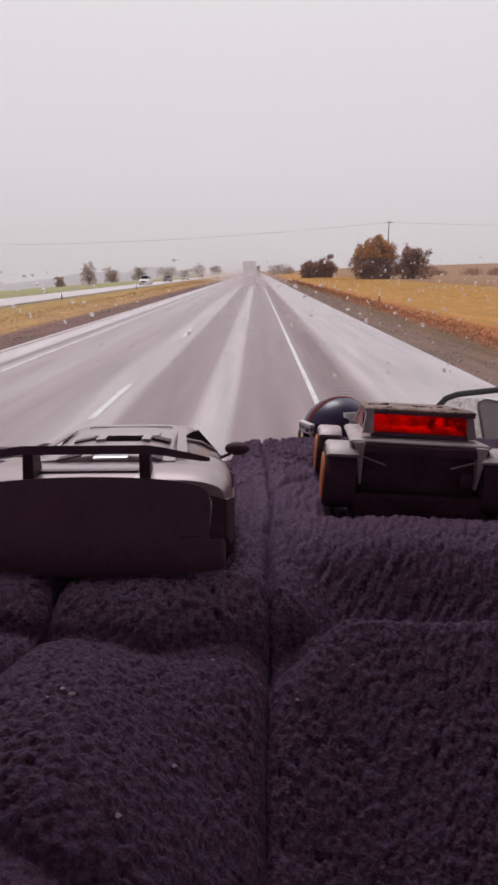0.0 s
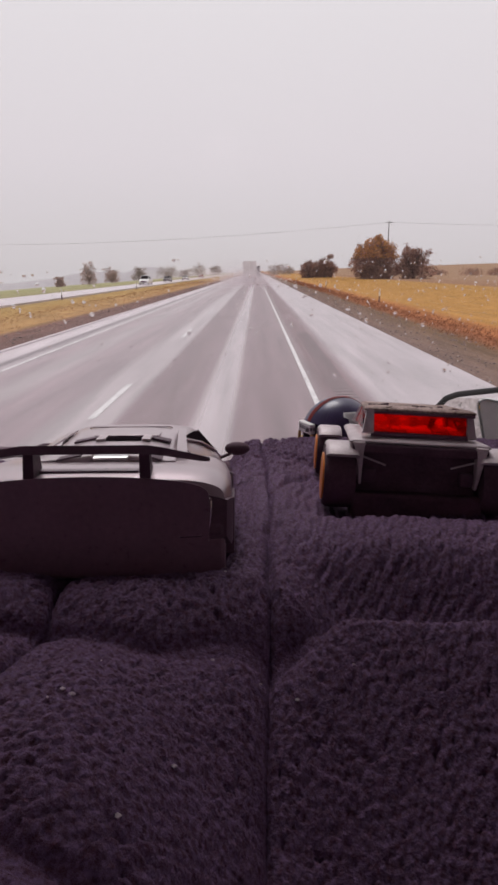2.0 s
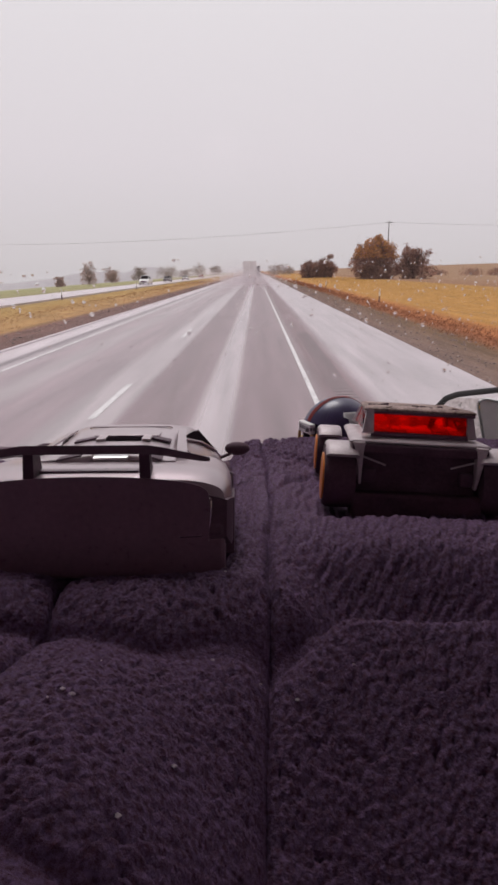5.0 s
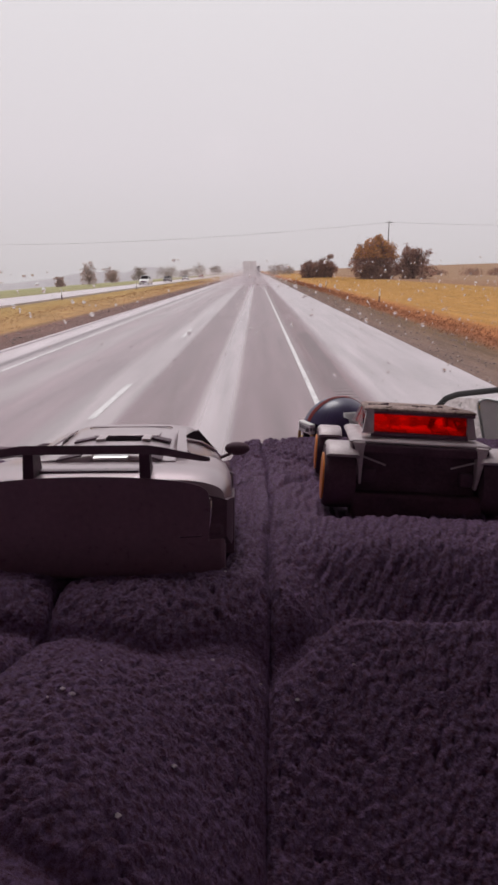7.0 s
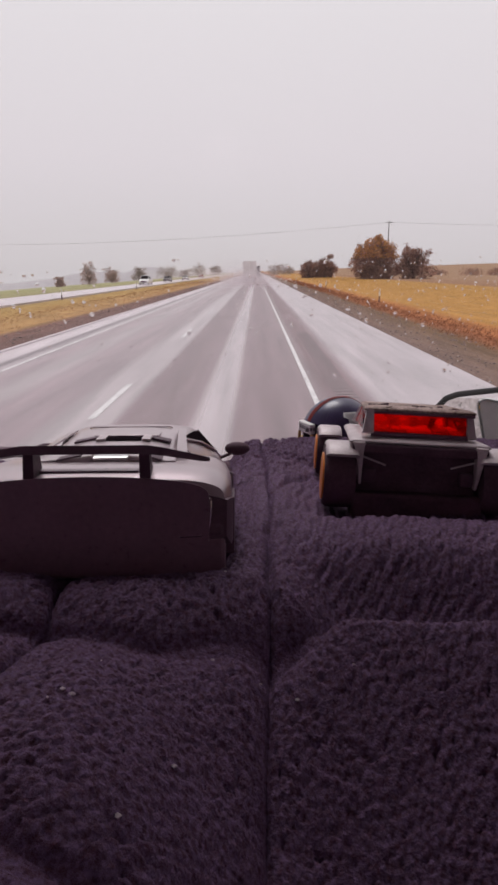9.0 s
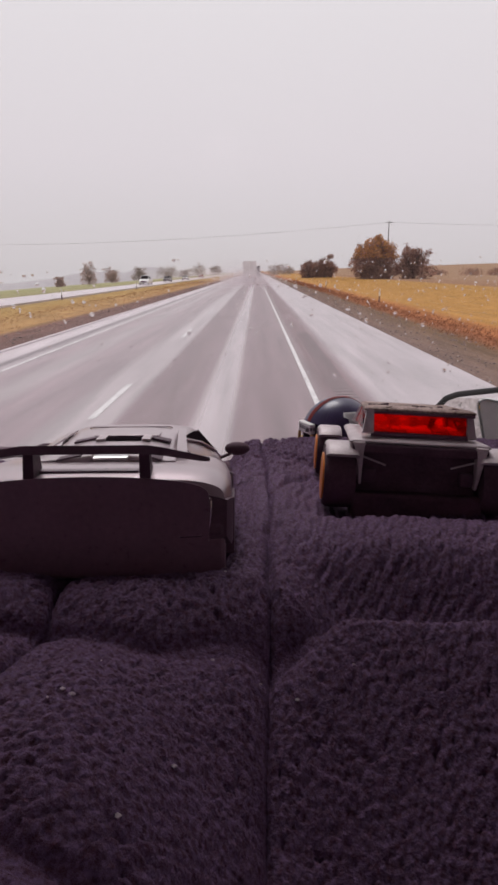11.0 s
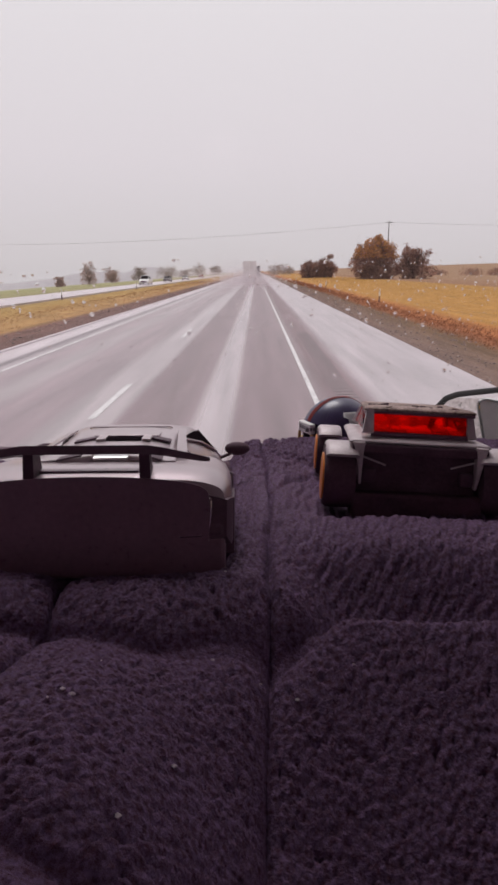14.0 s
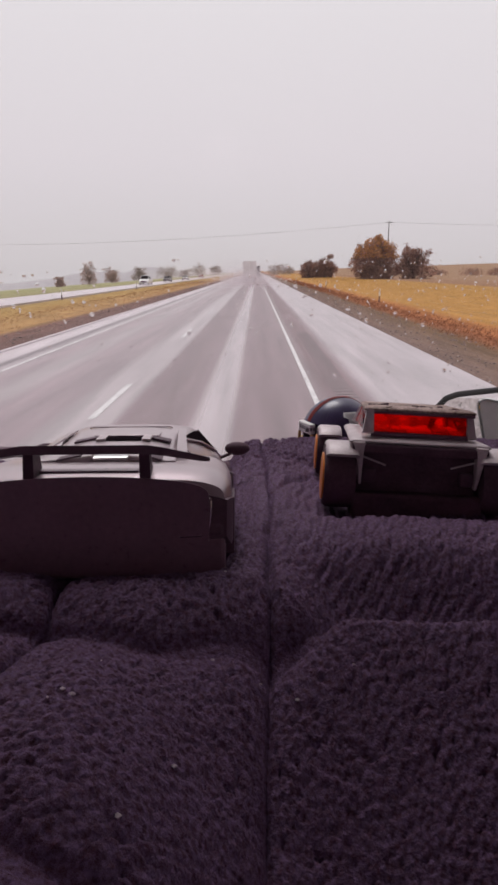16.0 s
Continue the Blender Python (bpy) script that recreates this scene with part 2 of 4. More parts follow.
    l.new(mx2.outputs[0], mx.inputs[1])
    l.new(gl.outputs[0], mx.inputs[2])
    l.new(mx.outputs[0], out.inputs[0])
    return m


# the film here is an added veil that lifts the darks outside
M["pane"] = thin_glass("windscreen_glass")
M["spray"] = mat("road_spray_water", (0.95, 0.91, 0.93), 0.6, grain=0.03, size=1)
leafy(M["spray"], 0.5)
M["water"] = clear("rain_water", 1.33, 0.0)
M["red_window"] = thin_glass("clear_red_plastic", (1.0, 0.055, 0.035), (1.0, 0.06, 0.04), 0.04, 0.75)

# ---- mesh helpers ----


def part(name, bm, material, parent=None, label="", smooth=None):
    """Links a bmesh as one mesh object under a thing or a part. smooth: the angle in degrees below which edges look round."""
    me = bpy.data.meshes.new(name)
    bmesh.ops.recalc_face_normals(bm, faces=bm.faces)
    bm.to_mesh(me)
    bm.free()
    me.materials.append(M[material])
    if smooth:
        me.shade_smooth()
        me.set_sharp_from_angle(angle=radians(smooth))
    ob = new(name, me)
    ob.parent = parent
    if label:
        ob["label"] = label
    return ob


def raw(name, verts, faces, material, parent=None, label="", smooth=False):
    me = bpy.data.meshes.new(name)
    me.from_pydata(verts, [], faces)
    me.materials.append(M[material])
    if smooth:
        me.shade_smooth()
    ob = new(name, me)
    ob.parent = parent
    if label:
        ob["label"] = label
    return ob


def thing(name, m, label, category, group="", kind=""):
    ob = new(name)
    ob.empty_display_size = 0.02
    ob.matrix_world = m
    return tagged(ob, label, category, group, kind)


def box(bm, lo, hi, bevel=0.0, turn=None, segments=2):
    c = [(a + b) / 2 for a, b in zip(lo, hi)]
    s = [abs(b - a) for a, b in zip(lo, hi)]
    m = Matrix.Translation(c) @ (turn or Matrix.Identity(4)) @ Matrix.Diagonal((*s, 1))
    vs = bmesh.ops.create_cube(bm, size=1, matrix=m)["verts"]
    if bevel:
        es = {e for v in vs for e in v.link_edges}
        bmesh.ops.bevel(bm, geom=list(es), offset=bevel, segments=segments, affect="EDGES", profile=0.5)


def boxed(lo, hi, bevel=0.0, turn=None):
    bm = bmesh.new()
    box(bm, lo, hi, bevel, turn)
    return bm


def rod(bm, a, b, r1, r2=None, n=10):
    a, b = Vector(a), Vector(b)
    d = b - a
    m = Matrix.Translation((a + b) / 2) @ d.to_track_quat("Z", "Y").to_matrix().to_4x4()
    bmesh.ops.create_cone(bm, cap_ends=True, segments=n, radius1=r1, radius2=r1 if r2 is None else r2, depth=d.length, matrix=m)


def rodded(a, b, r1, r2=None, n=10):
    bm = bmesh.new()
    rod(bm, a, b, r1, r2, n)
    return bm


def tube(bm, pts, radius, n=8):
    """A round bar along a line of points; radius may be one number or one for each point."""
    pts = [Vector(p) for p in pts]
    rs = radius if hasattr(radius, "__len__") else [radius] * len(pts)
    rings, up = [], Vector((0.13, 0.2, 1)).normalized()
    for i, p in enumerate(pts):
        d = (pts[min(i + 1, len(pts) - 1)] - pts[max(i - 1, 0)]).normalized()
        s = d.cross(up)
        s = s.normalized() if s.length > 1e-4 else Vector((1, 0, 0))
        u = s.cross(d)
        rings.append([bm.verts.new(p + rs[i] * (math.cos(a) * s + math.sin(a) * u)) for a in np.linspace(0, 2 * np.pi, n, endpoint=False)])
    for r, q in zip(rings, rings[1:]):
        for i in range(n):
            bm.faces.new((r[i], r[(i + 1) % n], q[(i + 1) % n], q[i]))
    bm.faces.new(rings[0])
    bm.faces.new(rings[-1])


def tubed(pts, radius, n=8):
    bm = bmesh.new()
    tube(bm, pts, radius, n)
    return bm


def loft(bm, rows, close=False, caps=True):
    """Skins rows of points of equal number."""
    vs = [[bm.verts.new(p) for p in row] for row in rows]
    k = len(vs[0])
    for r, q in zip(vs, vs[1:]):
        for i in range(k if close else k - 1):
            bm.faces.new((r[i], r[(i + 1) % k], q[(i + 1) % k], q[i]))
    if caps and close:
        bm.faces.new(vs[0])
        bm.faces.new(vs[-1])
    return vs


def lathe(bm, profile, m, n=28):
    """Turns (radius, height) pairs about the local z axis."""
    rows = [[m @ Vector((r * math.cos(a), r * math.sin(a), h)) for a in np.linspace(0, 2 * np.pi, n, endpoint=False)] for r, h in profile]
    loft(bm, rows, close=True)


def plate(bm, pts, thick):
    """A flat outline made solid along its normal."""
    vs = [bm.verts.new(p) for p in pts]
    f = bm.faces.new(vs)
    f.normal_update()
    up = f.normal.copy() * thick
    ex = bmesh.ops.extrude_face_region(bm, geom=[f])
    for v in ex["geom"]:
        if isinstance(v, bmesh.types.BMVert):
            v.co += up


def plated(pts, thick):
    bm = bmesh.new()
    plate(bm, pts, thick)
    return bm


def mixed(a, b, t):
    return a + (b - a) * t


def step(a, b, x):
    t = np.clip((x - a) / (b - a), 0, 1)
    return t * t * (3 - 2 * t)


# ---- ground, road ----


def land(x, y):
    """Height of the land: flat by the road, a long rise away to the right."""
    x, y = np.asarray(x, float), np.asarray(y, float)
    z = np.where(x > 0, -0.03 - 0.25 * step(5.2, 9, x) + 0.25 * step(12, 36, x), -0.03 - 0.30 * step(7.6, 12, -x) - 0.26 * step(13, 17.0, -x))
    far = step(60, 900, np.hypot(x, y * 0.35))
    z = z + 22 * step(60, 700, x) * far * step(100, 900, y) + 1.2 * np.sin(x / 90) * np.sin(y / 140 + 1) * step(45, 200, np.abs(x))
    return z - 0.075 * np.clip(-x - 27, 0, 2600) * step(-27, -60, x)


def build_ground():
    xs = np.unique(np.concatenate([np.linspace(-60, 60, 161), np.sign(np.linspace(-1, 1, 81)) * (60 + 2600 * np.abs(np.linspace(-1, 1, 81)) ** 2)]))
    ys = np.concatenate([np.linspace(-120, 40, 30), 40 + 3900 * np.linspace(0.01, 1, 150) ** 2.2])
    X, Y = np.meshgrid(xs, ys)
    Z = land(X, Y)
    verts = np.stack([X, Y, Z], -1).reshape(-1, 3).tolist()
    k = len(xs)
    faces = [(j * k + i, j * k + i + 1, (j + 1) * k + i + 1, (j + 1) * k + i) for j in range(len(ys) - 1) for i in range(k - 1)]
    tagged(raw("ground", verts, faces, "ground", smooth=True), "autumn verges and fields of dry yellow and brown grass", "ground", kind="structure")


def slab(name, x0, x1, y0, y1, z0, z1, material, label, category):
    bm = bmesh.new()
    ys = [y0] + [y for y in (0, 20, 60, 150, 400, 1000) if y0 < y < y1] + [y1]
    loft(bm, [[(x0, y, z0), (x0, y, z1), (x1, y, z1), (x1, y, z0)] for y in ys], close=True)
    return tagged(part(name, bm, material), label, category, kind="structure")


def build_road():
    road = slab("road", -7.45, 4.85, -100, 2600, -0.35, 0.0, "road", "wet grey asphalt highway with worn wheel tracks", "road")
    slab("road_oncoming", -25.6, -20.4, -100, 2600, -0.75, -0.44, "road", "wet pale carriageway for oncoming traffic", "road")
    for name, x, w in (("edge_line", 1.08, 0.095), ("edge_line", -5.95, 0.09)):
        part(name, boxed((x - w / 2, -60, -0.01), (x + w / 2, 1500, 0.005)), "paint", road, "solid white edge line, worn and wet")
    me = None
    for i in range(36):
        y = -3.0 + 12.2 * i
        if me is None:
            first = part("lane_dash", boxed((-0.06, 0, -0.01), (0.06, 3.05, 0.005)), "paint", road, "worn white lane dash")
            first.location, me = (-2.61, y, 0), first.data
        else:
            ob = new("lane_dash", me)
            ob.parent, ob.location = road, (-2.61, y, 0)
    me = None
    for i in range(64):
        bm = boxed((1.50, 0, -0.01), (1.90, 0.13, 0.004), 0.002) if me is None else None
        ob = part("rumble_bar", bm, "rumble", road, "milled rumble strip bar") if bm else new("rumble_bar", me)
        me = ob.data
        ob.parent, ob.location = road, (0, 4 + 0.30 * i, 0)
    kerb = bmesh.new()
    box(kerb, (-7.42, -80, -0.02), (-7.28, 900, 0.035), 0.01)
    tagged(part("kerb", kerb, "road"), "low pale concrete road edging", "kerb", kind="structure")


def blades(name, count, place, height, width, material, label, seed):
    """Grass as many bent tufts of three blades; place(rng) gives the spot and a scale."""
    rng = random.Random(seed)
    verts, faces = [], []
    for _ in range(count):
        x, y, s = place(rng)
        z = float(land(x, y))
        for _ in range(3):
            a, h, w = rng.uniform(0, math.tau), height * s * rng.uniform(0.5, 1.3), width * s * rng.uniform(0.6, 1.4)
            dx, dy, b = math.cos(a) * w, math.sin(a) * w, rng.uniform(0.1, 0.6) * h
            ox, oy = x + rng.uniform(-0.2, 0.2) * s, y + rng.uniform(-0.2, 0.2) * s
            i = len(verts)
            verts += [(ox - dx, oy - dy, z - 0.03), (ox + dx, oy + dy, z - 0.03), (ox + dx * 0.6 + b * 0.3, oy + dy * 0.6 - b * 0.2, z + h * 0.6),
                      (ox - dx * 0.6 + b * 0.3, oy - dy * 0.6 - b * 0.2, z + h * 0.6), (ox + b, oy - b * 0.5, z + h)]
            faces += [(i, i + 1, i + 2, i + 3), (i + 3, i + 2, i + 4)]
    tagged(raw(name, verts, faces, material), label, "grass", kind="stuff")


def build_grass():
    def verge(x0, x1, y0, y1):
        def place(rng):
            y = y0 + (y1 - y0) * rng.random() ** 1.7
            return rng.triangular(x0, x1), y, 0.6 + y / 240
        return place
    blades("verge_grass", 5200, verge(7.4, 11.0, 12, 170), 0.13, 0.02, "grass_brown", "dead reddish-brown grass along the gravel edge", 3)
    blades("verge_grass", 4500, verge(10, 36, 22, 230), 0.07, 0.025, "grass_yellow", "dry yellow mown grass on the verge", 4)
    blades("median_grass", 4200, verge(-20.3, -9.4, 16, 170), 0.07, 0.02, "grass_brown", "dry orange-brown grass in the median", 5)
    rng = random.Random(8)
    verts, faces = [], []
    for _ in range(1500):
        left = rng.random() < 0.4
        x, y = (rng.uniform(-9.8, -7.55) if left else rng.uniform(4.95, 8.0)), 8 + 90 * rng.random() ** 1.6
        s, z, i = rng.uniform(0.015, 0.05) * (0.8 + y / 60), float(land(x, y)), len(verts)
        verts += [(x + s * a * rng.uniform(0.7, 1.3), y + s * b * rng.uniform(0.7, 1.3), z + s * c) for a, b, c in
                  ((1, 0, 0.2), (0, 1, 0.1), (-1, 0, 0.2), (0, -1, 0.15), (0.1, 0.1, 0.9), (0, 0, -0.6))]
        for a in range(4):
            faces += [(i + a, i + (a + 1) % 4, i + 4), (i + (a + 1) % 4, i + a, i + 5)]
    tagged(raw("gravel", verts, faces, "stone"), "scattered grey and brown gravel stones", "gravel", kind="stuff")


# ---- trees, poles, far land ----


def tree(x, y, width, height, leaf, label, seed, bare=0.0, leaves=2600, top=None, size=0.30, wood="bark"):
    """A wide autumn shrub tree: stems that fork, and a crown of many small leaves in uneven clumps."""
    rng = random.Random(seed)
    root = thing("tree", pose(x, y, float(land(x, y)) - 0.05), label, "tree", "roadside trees")
    bm = bmesh.new()
    ends = []
    for s in range(5):
        a = math.tau * s / 5 + rng.uniform(-0.4, 0.4)
        lean = rng.uniform(0.15, 0.36) * width
        p = [Vector((0.2 * math.cos(a), 0.2 * math.sin(a), 0))]
        for k in range(1, 5):
            f = k / 4
            p.append(Vector((math.cos(a) * lean * f ** 1.3 + rng.uniform(-0.2, 0.2), math.sin(a) * lean * f ** 1.3, height * 0.86 * f * rng.uniform(0.86, 1.0))))
        tube(bm, p, [0.16, 0.13, 0.10, 0.07, 0.03], 6)
        for k in (1, 2, 3, 4):
            for _ in range(5 if bare else 3):
                d = Vector((rng.uniform(-1, 1), rng.uniform(-1, 1), rng.uniform(0.1, 1.2))).normalized()
                e = p[k] + d * rng.uniform(0.12, 0.30) * height
                tube(bm, [p[k], (p[k] + e) / 2 + Vector((0, 0, 0.15)), e], [0.06, 0.045, 0.02], 5)
                ends.append(e)
                for _ in range(6 if bare else 1):
                    g = e + Vector((rng.uniform(-1, 1), rng.uniform(-1, 1), rng.uniform(0, 1.4))) * 0.11 * height
                    tube(bm, [e, g], [0.035, 0.018], 4)
                    ends.append(g)
    part("trunk", bm, wood, root, "grey-brown forking stems")
    verts, faces = [], []
    clumps = []
    while len(clumps) < 70:
        c = Vector((rng.uniform(-1, 1), rng.uniform(-1, 1), rng.uniform(0.02, 1)))
        if math.hypot(c.x, c.y) ** 2 + ((c.z - 0.36) / 0.66) ** 2 < 0.85:
            clumps.append((Vector((c.x * width / 2, c.y * width / 2, c.z * height)), rng.uniform(0.10, 0.20) * width))
    clumps += [(e, 0.10 * width) for e in ends if rng.random() < 0.08]
    for _ in range(int(leaves * (1 - bare))):
        c, r = rng.choice(clumps)
        d = Vector((rng.gauss(0, 1), rng.gauss(0, 1), rng.gauss(0, 0.8)))
        p = c + d.normalized() * r * rng.random() ** 0.4
        p.z = max(p.z, 0.05)
        s = size * rng.uniform(0.6, 1.5)
        q = Euler((rng.uniform(0, 3), rng.uniform(0, 3), rng.uniform(0, 6))).to_matrix()
        i = len(verts)
        verts += [tuple(p + q @ Vector(v) * s) for v in ((-0.5, 0, 0), (0, -0.35, 0.12), (0.55, 0, 0), (0, 0.35, 0.12))]
        faces.append((i, i + 1, i + 2, i + 3))
    raw("crown", verts, faces, leaf, root)
    if top:
        sub_v, sub_f = [], []
        for k, f in enumerate(faces):
            if verts[f[0]][2] > height * 0.55 and rng.random() < 0.75:
                i = len(sub_v)
                sub_v += [(verts[j][0] * 1.04 + 0.1, verts[j][1] * 1.04 - 0.3, verts[j][2] * 1.03) for j in f]
                sub_f.append((i, i + 1, i + 2, i + 3))
        raw("crown_top", sub_v, sub_f, top, root, "brighter orange leaves at the top")
    return root


def utility_pole(x, y, h, label):
    root = thing("utility_pole", pose(x, y, float(land(x, y)) - 0.1), label, "utility pole", "utility poles")
    part("pole", rodded((0, 0, 0), (0, 0, h), 0.17, 0.12, 10), "wood_pole", root)
    part("crossarm", boxed((-1.1, -0.06, h - 0.55), (1.1, 0.06, h - 0.42), 0.01), "wood_pole", root)
    for dx in (-1.0, 0.35, 1.0):
        part("insulator", rodded((dx, 0, h - 0.42), (dx, 0, h - 0.2), 0.05, 0.035, 8), "trailer_grey", root)
    return root


def post(x, y):
    root = thing("marker_post", pose(x, y, float(land(x, y)) - 0.05), "slim white roadside marker post with dark foot", "marker post", "marker posts")
    part("stake", boxed((-0.05, -0.02, 0), (0.05, 0.02, 0.55), 0.006), "rubber", root)
    part("head", boxed((-0.06, -0.025, 0.55), (0.06, 0.025, 1.15), 0.015), "post", root)
    part("reflector", boxed((-0.04, -0.034, 0.98), (0.04, -0.024, 1.10), 0.003), "chrome", root)


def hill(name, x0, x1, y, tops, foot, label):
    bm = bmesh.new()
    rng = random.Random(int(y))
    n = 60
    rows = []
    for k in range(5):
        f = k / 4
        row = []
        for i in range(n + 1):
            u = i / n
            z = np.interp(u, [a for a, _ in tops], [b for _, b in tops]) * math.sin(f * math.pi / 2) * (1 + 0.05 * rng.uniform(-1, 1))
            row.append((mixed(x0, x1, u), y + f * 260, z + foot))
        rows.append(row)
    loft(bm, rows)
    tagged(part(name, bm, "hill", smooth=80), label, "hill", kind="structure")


# ---- vehicles on the road ----


def wheel_parts(root, x, y, r, w, tyre="rubber", rim="chrome"):
    m = pose(x, y, r, 0, 90, 0)
    bm = bmesh.new()
    lathe(bm, [(r * 0.55, -w / 2), (r * 0.92, -w / 2), (r, -w * 0.35), (r, w * 0.35), (r * 0.92, w / 2), (r * 0.55, w / 2)], m, 20)
    wh = part("wheel", bm, tyre, root, smooth=40)
    bm = bmesh.new()
    lathe(bm, [(r * 0.12, -w * 0.46), (r * 0.5, -w * 0.40), (r * 0.58, -w * 0.44), (r * 0.58, w * 0.44), (r * 0.5, w * 0.40), (r * 0.12, w * 0.46)], m, 16)
    part("rim", bm, rim, wh, smooth=40)


def lorry(x, y, door, label, lean=0):
    root = thing("lorry", pose(x, y, 0, 0, 0, lean), label, "lorry", "lorries ahead")
    body = part("trailer_body", boxed((-1.28, 0, 1.05), (1.28, 14.5, 4.1), 0.04), "trailer_white", root)
    for sx in (-1, 1):
        d = part("rear_door", boxed((sx * 0.03, -0.05, 1.22), (sx * 1.18, 0.0, 3.98), 0.015), door, root)
        part("lock_bar", rodded((sx * 0.35, -0.08, 1.2), (sx * 0.35, -0.08, 4.0), 0.025, n=6), "chrome", d)
        part("tail_lamp", boxed((sx * 0.75, -0.06, 1.02), (sx * 1.15, 0.0, 1.14), 0.01), "tail_red", root)
        part("mud_flap", boxed((sx * 0.45, 0.35, 0.25), (sx * 1.2, 0.37, 1.0), 0.005), "rubber", root)
    part("bumper", boxed((-1.2, -0.04, 0.5), (1.2, 0.06, 0.64), 0.02), "trailer_grey", root)
    part("cab", boxed((-1.2, 15.4, 0.5), (1.2, 18.6, 3.7), 0.15), "trailer_white", root)
    part("chassis", boxed((-0.5, 0.2, 0.75), (0.5, 17, 1.04), 0.02), "trailer_grey", root)
    for yy in (1.2, 2.5, 12.5, 13.8, 17.4):
        for xx in (-0.95, 0.95):
            wheel_parts(root, xx, yy, 0.5, 0.5)


def small_car(x, y, paint, label, kind):
    """An oncoming car or pickup, its front towards us."""
    root = thing(kind, pose(x, y, -0.44), label, kind.replace("_", " "), "oncoming cars")
    L, W = (5.6, 1.95) if kind == "pickup_truck" else (4.5, 1.8)
    belt, top = (1.05, 1.85) if kind == "pickup_truck" else (0.85, 1.45)
    bm = bmesh.new()
    sec = [(0.0, 0.40, belt * 0.80), (0.25, 0.30, belt * 0.92), (L * 0.25, 0.28, belt), (L * 0.7, 0.28, belt), (L - 0.2, 0.3, belt), (L, 0.45, belt * 0.9)]
    loft(bm, [[(-W / 2 * k, yy, lo), (-W / 2, yy, mixed(lo, hi, 0.5)), (-W / 2 * 0.92, yy, hi), (W / 2 * 0.92, yy, hi), (W / 2, yy, mixed(lo, hi, 0.5)), (W / 2 * k, yy, lo)]
              for (yy, lo, hi), k in zip(sec, (0.85, 0.95, 0.97, 0.97, 0.95, 0.85))], close=True)
    part("body", bm, paint, root, smooth=35)
    a, b = (L * 0.24, L * 0.62) if kind == "pickup_truck" else (L * 0.22, L * 0.9)
    bm = bmesh.new()
    loft(bm, [[(-W * 0.46, a, belt), (-W * 0.46, b, belt), (W * 0.46, b, belt), (W * 0.46, a, belt)],
              [(-W * 0.38, a + 0.7, top), (-W * 0.38, b - 0.35, top), (W * 0.38, b - 0.35, top), (W * 0.38, a + 0.7, top)]], close=True)
    part("cabin", bm, paint, root)
    part("windscreen", plated([(-W * 0.41, a + 0.08, belt + 0.05), (W * 0.41, a + 0.08, belt + 0.05), (W * 0.35, a + 0.62, top - 0.08), (-W * 0.35, a + 0.62, top - 0.08)], 0.03), "glass_dark", root)
    for s in (-1, 1):
        part("headlamp", boxed((s * W * 0.30, -0.02, belt * 0.62), (s * W * 0.45, 0.1, belt * 0.8), 0.02), "chrome", root)
        part("side_window", plated([(s * W * 0.455, a + 0.4, belt + 0.05), (s * W * 0.455, b - 0.25, belt + 0.05), (s * W * 0.395, b - 0.45, top - 0.1), (s * W * 0.395, a + 0.75, top - 0.1)], 0.02 * s), "glass_dark", root)
    part("grille", boxed((-W * 0.28, -0.03, belt * 0.45), (W * 0.28, 0.05, belt * 0.75), 0.02), "satin_black", root)
    for yy in (L * 0.17, L * 0.8):
        for xx in (-W * 0.43, W * 0.43):
            wheel_parts(root, xx, yy, 0.34, 0.24)
    return root


def road_spray(x, y, seed, count, wide, high, back, label):
    """The mist of water that wheels throw up: very many tiny drops, thick by the wheels and thin above."""
    rng = np.random.default_rng(seed)
    t = rng.random(count) ** 1.4
    c = np.stack([x + rng.normal(0, 1, count) * wide * (0.6 + 0.6 * t), y + back * (0.15 - t), 0.15 + np.abs(rng.normal(0, 1, count)) * high * (0.5 + 0.6 * t)], -1)
    r = rng.uniform(0.015, 0.05, count)
    shape = np.array([(1, 0, -0.7), (-1, 0, -0.7), (0, 1, 0.7), (0, -1, 0.7)])
    verts = (c[:, None] + shape[None] * r[:, None, None]).reshape(-1, 3)
    faces = (np.arange(count)[:, None, None] * 4 + np.array([(0, 1, 2), (1, 0, 3), (2, 3, 0), (3, 2, 1)])[None]).reshape(-1, 3)
    tagged(raw("road_spray", verts.tolist(), faces.tolist(), "spray"), label, "spray", kind="stuff")


# ---- the cab, the dashboard and its cover ----
KNOT = 0.00215  # height of the knots of yarn
DASH = 0.2126   # the dashboard falls away towards the windscreen by this slope


def quilt_uv(x, y):
    """Panel coordinates of the quilted cover; whole numbers lie on the seams."""
    u = x - 0.0045 + 0.0015 * np.sin(y * 18) + 0.0005 * np.sin(y * 71 + 1)
    u = np.where(u < 0, u / (0.0545 + 0.10 * np.clip(y - 0.12, 0, 0.06)), u / 0.16)
    v = y - 0.122 - 0.010 * step(-0.028, 0.002, x) - 0.023 * step(0.0, 0.03, x) - 0.004 * step(-0.025, -0.045, x)
    v = np.where(v > 0, v / (0.0625 + 0.0525 * step(-0.03, -0.01, x) + 0.04 * step(0.005, 0.035, x)), v / 0.0625)
    return u, v


def quilt_seams(x, y):
    """Metres to the nearest seam, lengthwise and crosswise."""
    x, y = np.asarray(x, float), np.asarray(y, float)
    u, v = quilt_uv(x, y)
    side = np.abs(u - np.round(u)) * np.where(u < 0, 0.0545, 0.16)
    cross = np.abs(v - np.round(v)) * 0.0625
    plain = step(0.004, 0.02, x) * step(-0.5, -0.6, v)
